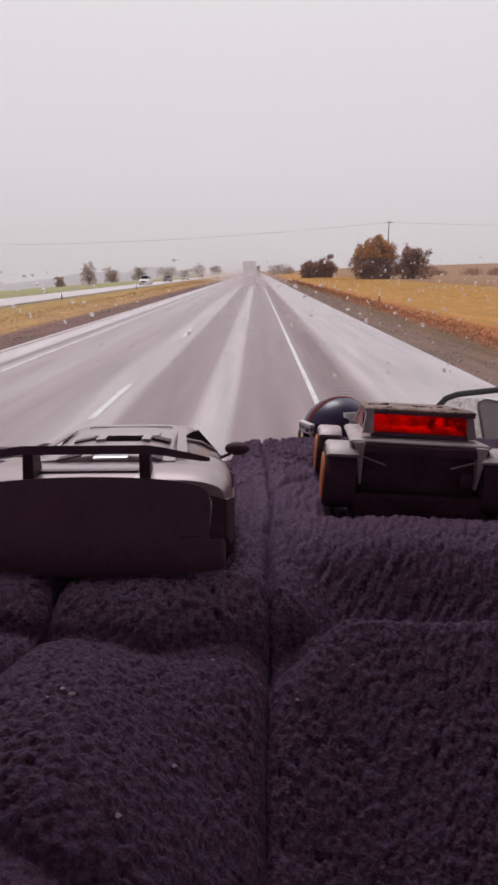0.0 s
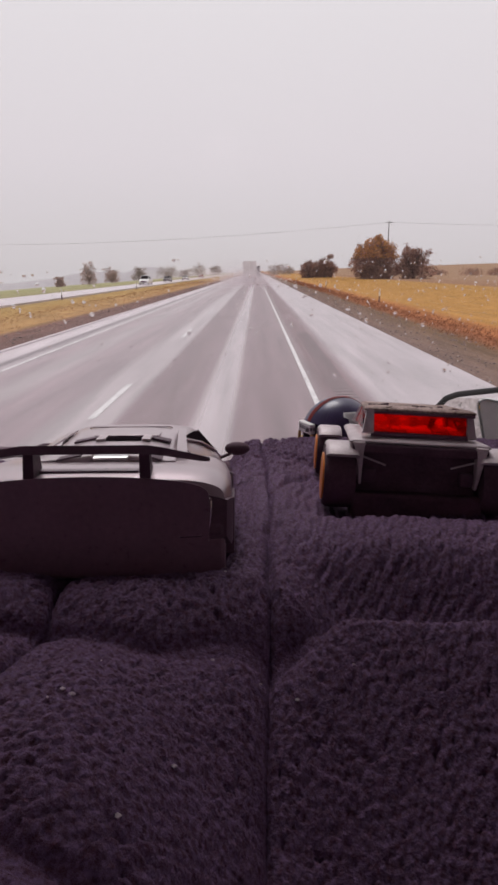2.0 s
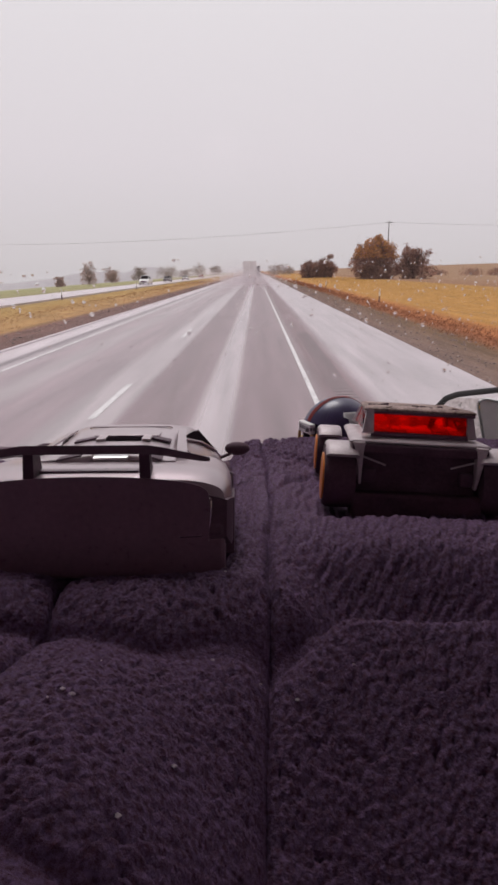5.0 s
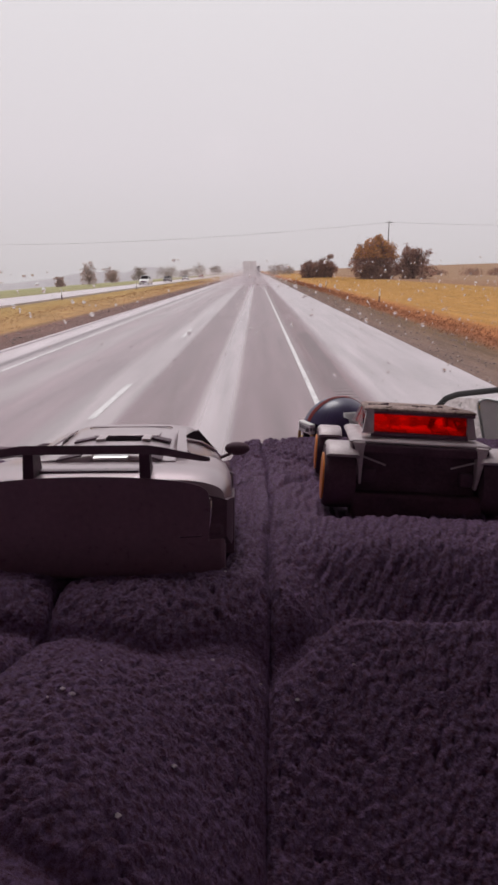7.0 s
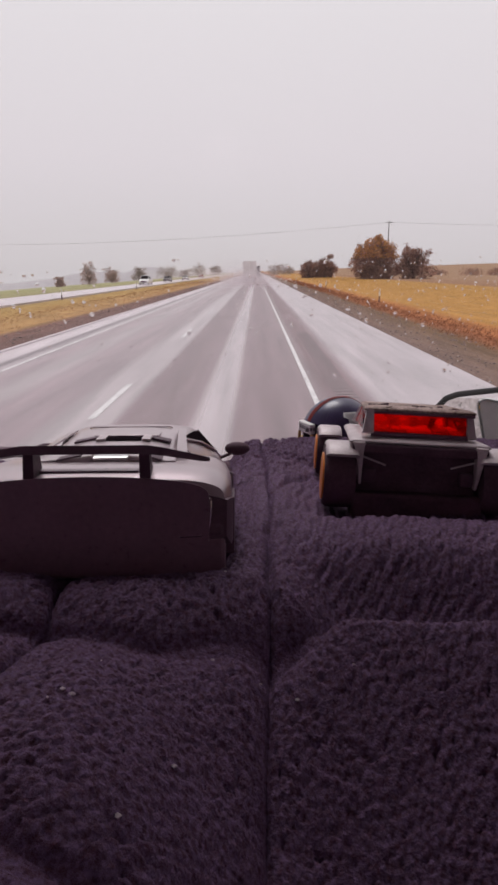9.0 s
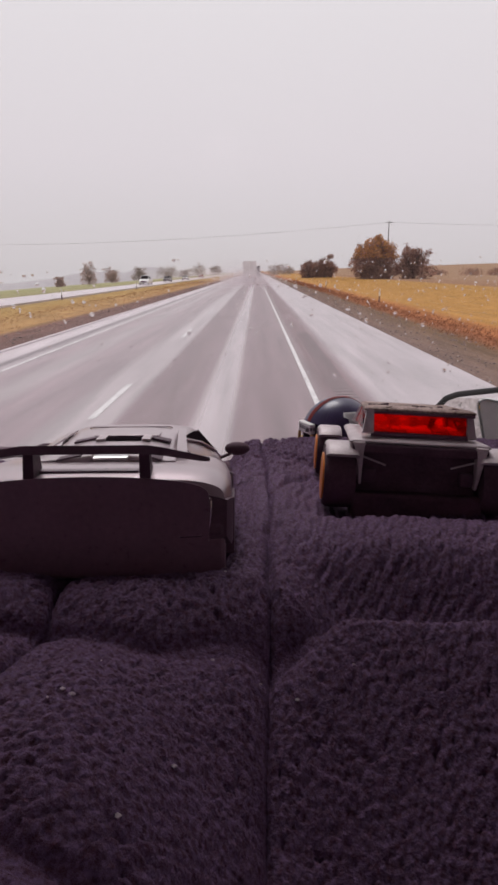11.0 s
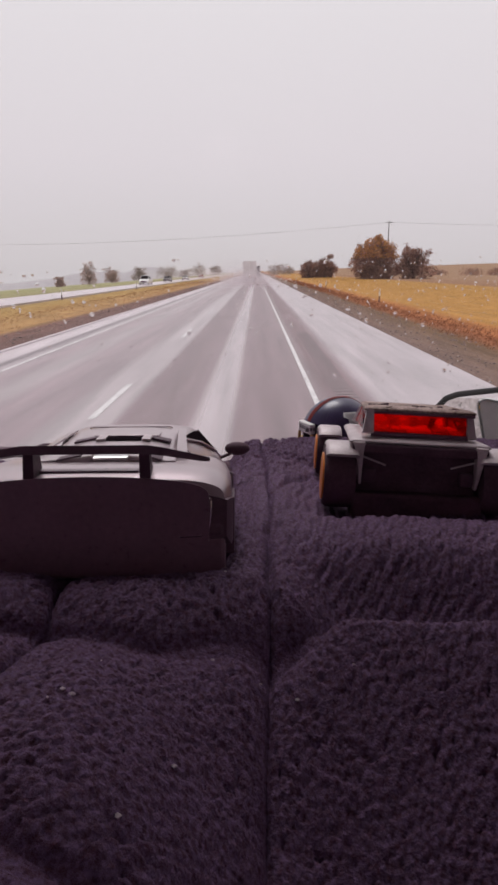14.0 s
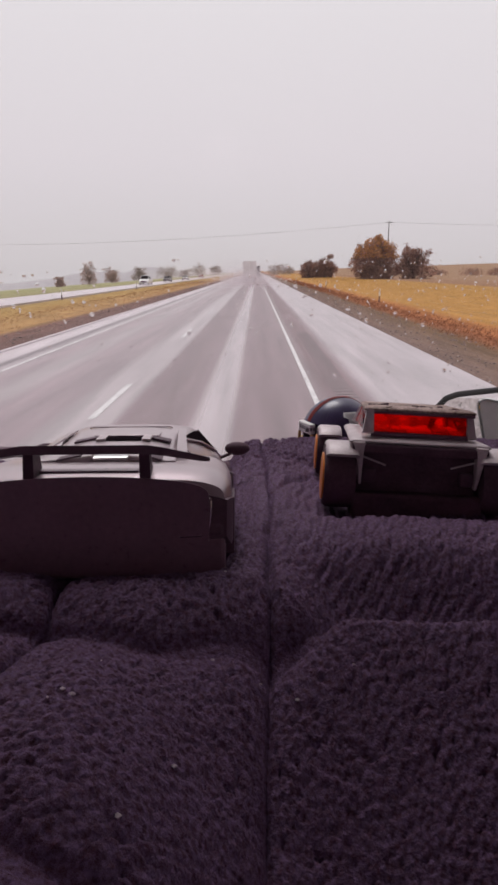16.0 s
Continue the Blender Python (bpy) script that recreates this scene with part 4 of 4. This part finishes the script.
        win = part("side_window", bm, "glass_dark", root, "black side window", smooth=60)
        part("window_trim", tubed([side(1.60, 0.84, 0.036), side(1.66, 0.77, 0.036), side(2.0, 0.54, 0.036), side(2.33, 0.31, 0.036), side(3.0, 0.12, 0.036)], 0.0006, 6), "silver", win)
        part("door_seam", tubed([side(1.28, -0.1, 0.008), side(1.34, 0.6, 0.008), side(1.75, 0.98, 0.008)], 0.00022, 5), "satin_black", root)
        # mirror on a thin arm
        mir = part("side_mirror", tubed([S(s * 0.86, 2.75, 0.74), S(s * 1.0, 2.70, 0.80), S(s * 1.02, 2.68, 0.81)], 0.0008, 8), "satin_black", root, "black door mirror")
        bm = bmesh.new()
        bmesh.ops.create_uvsphere(bm, u_segments=18, v_segments=12, radius=1, matrix=Matrix.Translation(S(s * 1.09, 2.66, 0.865)) @ pose(0, 0, 0, 0, 0, s * -10) @ Matrix.Diagonal((0.145 * k, 0.10 * k, 0.078 * k, 1)))
        part("mirror_head", bm, "rubber", mir, smooth=60)
        # rear buttress over the engine
        part("buttress", plated([S(s * 0.58, 0.60, 0.925), S(s * 0.66, 0.75, 0.925), S(s * 0.57, 1.75, 1.10), S(s * 0.50, 1.75, 1.115)], 0.0006), "silver", root)
    # engine cover with its stepped louvres
    for y, z, w, cx, glass in ((0.60, 0.936, 0.14, 0.07, "chrome"), (1.30, 1.040, 0.16, 0.05, "glass_dark")):
        rec = part("louvre_opening", boxed(S(cx - w, y - 0.11, z - 0.012), S(cx + w, y + 0.11, z + 0.018), 0.0003, pose(0, 0, 0, 9)), glass, root, "glossy engine window between the louvres")
        part("louvre", boxed(S(cx - w * 1.9, y + 0.07, z + 0.026), S(cx + w * 1.9, y + 0.30, z + 0.050), 0.0005, pose(0, 0, 0, 6)), "silver", rec)
        part("louvre_shadow", boxed(S(cx - w, y + 0.035, z + 0.006), S(cx + w, y + 0.07, z + 0.034), 0.0002), "satin_black", rec)
        for s in (-1, 1):
            part("louvre_block", plated([S(cx + s * (w + 0.005), y - 0.11, z - 0.002), S(cx + s * (w + 0.085), y - 0.13, z - 0.008), S(cx + s * (w + 0.085), y + 0.08, z + 0.026), S(cx + s * (w + 0.005), y + 0.10, z + 0.030)], 0.0006 * s), "toy_grey", rec, "grey block beside the louvre")
            part("side_louvre", plated([S(cx + s * (w + 0.09), y - 0.05, z + 0.004), S(cx + s * (w + 0.27), y - 0.15, z - 0.030), S(cx + s * (w + 0.27), y - 0.03, z - 0.012), S(cx + s * (w + 0.09), y + 0.09, z + 0.022)], 0.0006 * s), "satin_black", rec)
    # black wraps that paint the shade on the lower rear corners
    for s in (-1, 1):
        bm = bmesh.new()
        loft(bm, [[S(s * 0.70, -0.02, 0.37), S(s * 0.995, -0.02, 0.40), S(s * 1.0, -0.02, 0.66), S(s * 0.70, -0.02, 0.74)],
                  [S(s * 0.70, 0.10, 0.32), S(s * 1.03, 0.10, 0.32), S(s * 1.032, 0.10, 0.66), S(s * 0.70, 0.10, 0.74)],
                  [S(s * 0.80, 0.42, 0.3), S(s * 1.045, 0.42, 0.3), S(s * 1.048, 0.42, 0.62), S(s * 0.80, 0.42, 0.70)]], close=True)
        part("tail_corner_shade", bm, "satin_black", root, "black piece for the shaded lower rear corner", smooth=40)
    part("deck_slot", boxed(S(-0.36, 0.08, 0.852), S(0.36, 0.16, 0.875), 0.0004, pose(0, 0, 0, 6)), "gloss_black", root, "black slot along the tail")
    # roof hatch line
    part("roof_seam", tubed([S(-0.42, 1.93, 1.128), S(-0.40, 1.96, 1.138), S(0.40, 1.96, 1.138), S(0.42, 1.93, 1.128)], 0.00022, 5), "satin_black", root)
    # wing: aerofoil with drooping ends on two posts
    bm = bmesh.new()
    rows = []
    for x, dz, dy, c in ((-0.87, -0.075, 0.10, 0.20), (-0.82, -0.065, 0.06, 0.24), (-0.54, -0.012, 0.0, 0.30), (-0.44, 0.0, 0.0, 0.30), (0.44, 0.0, 0.0, 0.30), (0.54, -0.012, 0.0, 0.30), (0.82, -0.065, 0.06, 0.24), (0.87, -0.075, 0.10, 0.20)):
        x, y0, z0 = 0.955 * x + 0.05, -0.24 + dy, 1.034 + dz
        h = np.interp(abs(x - 0.05), [0.44, 0.80, 0.84], [1.0, 0.62, 0.40])
        rows.append([S(x, y0, z0 + 0.035 * h), S(x, y0 + c * 0.35, z0 + 0.03 * h), S(x, y0 + c, z0 - 0.02 * h), S(x, y0 + c, z0 - 0.045 * h), S(x, y0 + c * 0.4, z0 - 0.03 * h), S(x, y0, z0 - 0.025 * h)])
    loft(bm, rows, close=True)
    part("rear_wing", bm, "satin_black", root, "matt black rear wing", smooth=35)
    for s in (-1, 1):
        bm = bmesh.new()
        loft(bm, [[S(s * 0.375, 0.02, 0.80), S(s * 0.455, 0.02, 0.80), S(s * 0.445, 0.26, 0.84), S(s * 0.385, 0.26, 0.84)],
                  [S(s * 0.358 + 0.05, -0.20, 1.020), S(s * 0.425 + 0.05, -0.20, 1.020), S(s * 0.415 + 0.05, -0.02, 1.010), S(s * 0.368 + 0.05, -0.02, 1.010)]], close=True)
        part("wing_post", bm, "satin_black", root)
    for y, r, w in ((0.78, 0.345, 0.34), (3.45, 0.33, 0.26)):
        for s in (-1, 1):
            bm = bmesh.new()
            m = Matrix.Translation(S(s * (1.0 - w / 2), y, r)) @ pose(0, 0, 0, 0, 90, 0)
            lathe(bm, [(r * 0.7 * k, -w / 2 * k), (r * 0.94 * k, -w / 2 * k), (r * k, -w * 0.36 * k), (r * k, w * 0.36 * k), (r * 0.94 * k, w / 2 * k), (r * 0.7 * k, w / 2 * k)], m, 32)
            tyre = part("wheel", bm, "rubber", root, "black tyre", smooth=40)
            bm = bmesh.new()
            for q in range(10):
                a = math.tau * q / 10
                d = Vector((0, math.cos(a), math.sin(a)))
                c = Vector(S(s * 1.0, y, r))
                rod(bm, c + d * 0.05 * k, c + d * r * 0.70 * k, 0.03 * k, 0.02 * k, 6)
            part("rim", bm, "satin_black", tyre)
    return root


def hot_rod():
    """A chunky toy hot rod in bare metal with a red rear window and orange wheels."""
    root = thing("toy_hot_rod", pose(0.0668, 0.234, EYE_Z - 0.0990, -6.5, 2.2, -3.5), "grey metal toy hot rod with a red rear window", "toy car")
    k = 0.001

    def S(*p):
        return tuple(c * k for c in p)
    # cab: shoulder, pillars, flat roof, and clear red glazing between them
    bm = bmesh.new()
    loft(bm, [[S(-29.5, 3, 29.6), S(29.5, 3, 29.6), S(27, 60, 28), S(-27, 60, 28)], [S(-28.5, 3, 31), S(28.5, 3, 31), S(26, 60, 30), S(-26, 60, 30)],
              [S(-23.5, 8, 32), S(23.5, 8, 32), S(23, 54, 30.5), S(-23, 54, 30.5)]], close=True)
    bmesh.ops.bevel(bm, geom=list(bm.edges), offset=0.0008, segments=3, affect="EDGES", profile=0.5)
    part("belt", bm, "toy_grey", root, "bare grey metal shoulder", smooth=50)
    for s in (-1, 1):
        part("rear_pillar", plated([S(s * 24.0, 8, 33), S(s * 19.4, 8, 33), S(s * 19.4, 11.0, 42.6), S(s * 22.4, 11.0, 42.6)], 0.003), "toy_grey", root)
        part("front_pillar", tubed([S(s * 22, 52, 33), S(s * 19.5, 45, 41.2)], 0.0016, 8), "toy_grey", root)
        pane = part("side_window", plated([S(s * 22.0, 14, 33.5), S(s * 21.6, 50, 33.5), S(s * 19.8, 44, 41.0), S(s * 20.9, 15, 42.6)], 0.0006 * s), "red_window", root, "clear red side window")
        pane.visible_shadow = False
    for name, y0, y1, w0, w1, z1 in (("rear_window", 8.8, 11.4, 19.6, 19.2, 42.6), ("front_window", 51, 45, 20.5, 18.5, 41.0)):
        pane = part(name, plated([S(-w0, y0, 32.9), S(w0, y0, 32.9), S(w1, y1, z1), S(-w1, y1, z1)], 0.0010), "red_window" if y0 < 20 else "pane", root, "clear red window" if y0 < 20 else "clear front window")
        pane.visible_shadow = False
    part("window_surround", tubed([S(-20.0, 8.4, 33.0), S(20.0, 8.4, 33.0), S(19.6, 11.0, 42.4), S(-19.6, 11.0, 42.4), S(-20.0, 8.4, 33.0)], 0.0012, 6), "gloss_black", root)
    bm = bmesh.new()
    loft(bm, [[S(-23.4, 9.5, 42.6), S(23.4, 9.5, 42.6), S(20.5, 47, 41.3), S(-20.5, 47, 41.3)], [S(-23.4, 9.5, 43.8), S(23.4, 9.5, 43.8), S(20.5, 47, 42.8), S(-20.5, 47, 42.8)],
              [S(-21, 13, 44.6), S(21, 13, 44.6), S(18.5, 44, 43.5), S(-18.5, 44, 43.5)]], close=True)
    bmesh.ops.bevel(bm, geom=list(bm.edges), offset=0.0005, segments=2, affect="EDGES", profile=0.5)
    roof = part("roof", bm, "toy_brown", root, "worn brown flat roof", smooth=50)
    # dark strip along the underside of the roof's rear edge
    part("roof_strip", boxed(S(-23.0, 9.2, 41.5), S(23.0, 12.0, 42.7), 0.0003), "gloss_black", roof, "dark strip under the roof edge")
    rng = random.Random(17)
    for _ in range(16):
        fx, fy = rng.uniform(-20, 19), rng.uniform(10.5, 22)
        part("flake", boxed(S(fx - rng.uniform(0.4, 2.2), fy - 0.5, 43.5), S(fx + rng.uniform(0.4, 2.2), fy + 0.7, 44.3 + rng.uniform(0.1, 0.7)), 0.0002, pose(0, 0, 0, 0, rng.uniform(-8, 8), rng.uniform(-30, 30))), rng.choice(("toy_brown", "rubber", "toy_brown")), roof)
    # tail: a solid dark block under the shoulder with slanting braces and side cheeks
    part("tail_block", boxed(S(-25, 6, 6), S(25, 54, 26), 0.001), "rubber", root, "solid dark block under the tail")
    # dark strip put in for the shade below the shoulder
    part("shoulder_shade", boxed(S(-28, 2.0, 25.5), S(28, 8, 29.4), 0.0008), "rubber", root)
    # bumper box reaches below the wheels as the dark shade under the car
    part("rear_bumper_and_shade", boxed(S(-27, 0.5, -3.5), S(27, 30, 9), 0.0015), "rubber", root)
    for s in (-1, 1):
        bm = bmesh.new()
        loft(bm, [[S(s * 28.0, 2.0, 30.2), S(s * 22.5, 2.0, 30.2), S(s * 22.5, 8, 30.2), S(s * 28.0, 8, 30.2)], [S(s * 26.6, 1.2, 26.5), S(s * 23.2, 1.2, 26.5), S(s * 23.2, 8, 26.5), S(s * 26.6, 8, 26.5)],
                  [S(s * 25.4, 1.6, 19), S(s * 23.4, 1.6, 19), S(s * 23.4, 8, 19), S(s * 25.4, 8, 19)], [S(s * 24.4, 2.4, 12), S(s * 23.4, 2.4, 12), S(s * 23.4, 8, 12), S(s * 24.4, 8, 12)]], close=True)
        bmesh.ops.bevel(bm, geom=list(bm.edges), offset=0.0006, segments=2, affect="EDGES", profile=0.5)
        part("tail_cheek", bm, "toy_grey", root)
        part("brace", tubed([S(s * 23.5, 3.2, 24.0), S(s * 13.5, 4.5, 20.5)], 0.00045, 6), "toy_grey", root)
        part("bracket", boxed(S(s * 17.5, 3.2, 13), S(s * 23.0, 6, 19), 0.0007), "satin_black", root)
    part("bonnet", boxed(S(-15, 56, 12), S(15, 92, 27), 0.003), "toy_grey", root, "bare grey metal bonnet")
    part("grille", boxed(S(-11, 92, 10), S(11, 94, 24), 0.001), "chrome", root)
    for y, r, w in ((10, 13.2, 13), (76, 12.0, 11)):
        for s in (-1, 1):
            xo = s * 39.0
            m = Matrix.Translation(S(xo - s * w / 2, y, r)) @ pose(0, 0, 0, 0, 90, 0)
            bm = bmesh.new()
            lathe(bm, [(r * 0.72 * k, -w / 2 * k), (r * 0.93 * k, -w / 2 * k), (r * k, -w * 0.34 * k), (r * k, w * 0.34 * k), (r * 0.93 * k, w / 2 * k), (r * 0.72 * k, w / 2 * k)], m, 36)
            tyre = part("wheel", bm, "rubber", root, "black plastic tyre", smooth=40)
            bm = bmesh.new()
            m2 = Matrix.Translation(S(xo + s * 0.2, y, r)) @ pose(0, 0, 0, 0, 90, 0)
            lathe(bm, [(r * 0.10 * k, -0.5 * k), (r * 0.76 * k, -0.5 * k), (r * 0.78 * k, 0.0), (r * 0.76 * k, 0.5 * k), (r * 0.66 * k, 0.5 * k), (r * 0.60 * k, -0.1 * k), (r * 0.10 * k, -0.1 * k)], m2, 36)
            part("rim", bm, "toy_orange", tyre, "orange wheel rim", smooth=40)
            part("axle", rodded(S(s * 20, y, r), S(xo, y, r), 0.0012, n=8), "chrome", tyre)
            # cycle wing hugging the top of the tyre
            bm = bmesh.new()
            rows = []
            for a in np.linspace(radians(48), radians(150), 12):
                ya, za = math.cos(a), math.sin(a)
                ri, ro = r + 0.9, r + 2.7
                x0, x1 = xo - s * (w + 1.5), xo - s * 0.2
                rows.append([S(xx, y - ya * rr, r + za * rr) for xx, rr in ((x0, ri), (x1, ri), (x1, ro - 1.4), (x1 - s * 0.5, ro - 0.5), (x1 - s * 1.6, ro), (x0 + s * 1.6, ro), (x0 + s * 0.5, ro - 0.5), (x0, ro - 1.4))])
            loft(bm, rows, close=True)
            part("wheel_arch", bm, "toy_grey", root, "bare grey metal wheel arch", smooth=50)
    return root


def helmet():
    """A toy American football helmet in navy with a red stripe, seen from behind its side."""
    root = thing("toy_helmet", pose(0.0635, 0.452, EYE_Z - 0.1195, 0, 0, 26), "small navy toy football helmet with red stripe", "toy helmet")
    R = 0.0256

    def shell(r, u0, u1, v0, v1, nu, nv):
        """A patch of the shell: u round from the face (x minus), v up from the rim."""
        rows = []
        for v in np.linspace(v0, v1, nv):
            row = []
            for u in np.linspace(u0, u1, nu):
                row.append((-r * 1.08 * math.cos(v) * math.cos(u), r * 0.94 * math.cos(v) * math.sin(u), r * math.sin(v)))
            rows.append(row)
        return rows
    bm = bmesh.new()
    loft(bm, shell(R, radians(38), radians(322), radians(-48), radians(89.5), 56, 26))
    loft(bm, shell(R, radians(-38), radians(38), radians(22), radians(89.5), 18, 14))
    bmesh.ops.remove_doubles(bm, verts=bm.verts, dist=0.0002)
    bmesh.ops.solidify(bm, geom=list(bm.faces), thickness=0.0012)
    part("shell", bm, "helmet_blue", root, smooth=50)
    for off, w in ((0.0, 0.0022),):
        bm = bmesh.new()
        rows = []
        for t in np.linspace(radians(24), radians(205), 50):
            c = Vector((-R * 1.085 * math.cos(t), 0, R * 1.006 * math.sin(t)))
            rows.append([c * 1.058 + Vector((0, -w, -w * 0.12)), c * 1.068, c * 1.058 + Vector((0, w, -w * 0.12))])
        loft(bm, rows)
        bmesh.ops.solidify(bm, geom=list(bm.faces), thickness=0.0004)
        part("stripe", bm, "helmet_red", root, "red stripe over the crown", smooth=60)
    bump = part("nose_bumper", boxed((-R * 1.20, -0.0085, R * 0.08), (-R * 1.0, 0.0085, R * 0.40), 0.0012), "helmet_white", root, "white nose bumper with worn print")
    for i, (a, b) in enumerate(((-0.0062, -0.0032), (-0.0024, -0.0004), (0.0004, 0.0026), (0.0034, 0.0062))):
        part("print_bar", boxed((-R * 1.205, a, R * 0.20), (-R * 1.195, b, R * 0.30)), "grey_print", bump)
        part("print_bar", boxed((a + (-R * 1.10), -0.0087, R * 0.20), (b + (-R * 1.10), -0.0084, R * 0.30)), "grey_print", bump)
    for z in (-0.28, -0.55, -0.8):
        pts = [(-R * 1.28 * math.cos(t), R * 0.98 * math.sin(t), R * z) for t in np.linspace(-1.0, 1.0, 12)]
        part("guard_bar", tubed(pts, 0.0014, 8), "helmet_gold", root, "yellow face guard bar")
    for t in (-0.35, 0.35):
        part("guard_upright", tubed([(-R * 1.2 * math.cos(t), R * 0.98 * math.sin(t), R * 0.1), (-R * 1.30 * math.cos(t), R * 0.98 * math.sin(t), -R * 0.8)], 0.0013, 8), "helmet_gold", root)
    # white emblem on the side, drawn as a plain shape
    for s in (-1, 1):
        bm = bmesh.new()
        rows = []
        for v in np.linspace(radians(16), radians(44), 8):
            a = 46 + 22 * (v > radians(34))
            rows.append([(-1.085 * R * 1.075 * math.cos(v) * math.cos(s * radians(u)), 0.945 * R * 1.075 * math.cos(v) * math.sin(s * radians(u)), R * 1.075 * math.sin(v)) for u in np.linspace(96 - a * 0.4, 96, 8)])
        loft(bm, rows)
        bmesh.ops.solidify(bm, geom=list(bm.faces), thickness=0.0003)
        part("emblem", bm, "helmet_white", root, "white emblem shape", smooth=60)
    return root


# ---- put the place together ----
build_ground()
build_road()
build_cab()
build_cover()
sports_car()
hot_rod()
helmet()

tree(34.0, 184, 12.8, 10.6, "leaf_brown", "tall autumn tree with orange top and brown base", 31, leaves=17000, size=0.42, top="leaf_orange")
tree(46.5, 186, 11.5, 7.6, "leaf_brown", "wide brown autumn shrub beside the tall tree", 32, leaves=11500, size=0.40, bare=0.3)
tree(19.0, 228, 6.5, 6.2, "leaf_brown", "round brown shrub at the field edge", 33, leaves=5000, size=0.38)
tree(25.0, 230, 8.5, 7.2, "leaf_brown", "round brown shrub with some orange leaves", 34, leaves=7500, size=0.40)
# far shrubs and trees: haze comes from their paled bark and leaves
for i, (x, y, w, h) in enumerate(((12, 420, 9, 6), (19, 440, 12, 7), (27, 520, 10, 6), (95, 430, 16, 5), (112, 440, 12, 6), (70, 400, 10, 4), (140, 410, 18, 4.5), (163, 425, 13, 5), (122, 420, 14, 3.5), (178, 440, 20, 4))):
    tree(x, y, w, h, "leaf_brown" if i > 2 else "leaf_far", "small distant shrub with haze put into its colours", 40 + i, leaves=700, size=0.6, wood="bark_pale")
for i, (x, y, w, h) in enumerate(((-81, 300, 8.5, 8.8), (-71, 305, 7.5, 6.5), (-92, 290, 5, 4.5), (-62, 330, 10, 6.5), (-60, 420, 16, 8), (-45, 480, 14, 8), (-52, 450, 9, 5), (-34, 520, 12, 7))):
    tree(x, y, w, h, "leaf_rust" if i < 3 else "leaf_far", "half-bare brown tree beyond the far carriageway, paled for haze", 60 + i, leaves=2400, size=0.45, bare=0.15 if i < 4 else 0.0, wood="bark_pale")
# both hills carry the haze in their pale colour
hill("hill_left", -660, -190, 1400, [(0, 10), (0.09, 14), (0.28, 24), (0.41, 38), (0.545, 42), (0.66, 38), (0.716, 44), (0.77, 53), (0.875, 51), (0.93, 36), (1, 16)], -40, "low hill whose pale grey stands for rain haze")
hill("hill_right", 150, 1150, 1900, [(0, 0), (0.2, 10), (0.5, 24), (0.8, 30), (1, 20)], -3, "long low rise behind the field, coloured pale for haze")

utility_pole(39.7, 192, 16.8, "weathered wooden utility pole with a crossarm")
utility_pole(-149, 220, 12.6, "weathered wooden utility pole beyond the carriageways")
for dx in (-1.0, 1.0):
    pts = [(mixed(39.7 + dx, -149 + dx, t), mixed(192, 220, t), mixed(16.3, 12.1, t) - 3.2 * 4 * t * (1 - t)) for t in np.linspace(0, 1, 28)]
    tagged(part("power_line", tubed(pts, 0.018, 5), "wire"), "thin overhead power line across the road", "power line", "power lines")
    pts = [(mixed(39.7 + dx, 186 + dx, t), mixed(192, 203, t), 16.3 - 2.0 * 4 * t * (1 - t) + 3 * t) for t in np.linspace(0, 1, 24)]
    tagged(part("power_line", tubed(pts, 0.018, 5), "wire"), "thin overhead power line across the field", "power line", "power lines")
for x, y in ((10.3, 52), (10.6, 95), (10.2, 160), (-19.6, 62), (-19.4, 100)):
    post(x, y)

lorry(-1.35, 121, "trailer_white", "pale box lorry driving ahead in the spray")
lorry(0.1, 235, "trailer_grey", "distant lorry with a dark rear door")
road_spray(-1.6, 121, 5, 16000, 2.6, 1.5, 55, "fine white water spray behind lorry wheels")
road_spray(-3.0, 160, 6, 12000, 5.0, 2.8, 60, "drifting water mist round the lorries")
road_spray(-23.0, 300, 7, 14000, 4.0, 2.2, 190, "fine water spray along the far carriageway")
small_car(-22.6, 124, "car_white", "white pickup truck coming the other way", "pickup_truck")
small_car(-23.2, 160, "car_dark", "dark car on the far carriageway", "car")
small_car(-22.7, 196, "car_white", "white car on the far carriageway", "car")
small_car(-22.9, 255, "car_red", "red car on the far carriageway", "car")
build_grass()
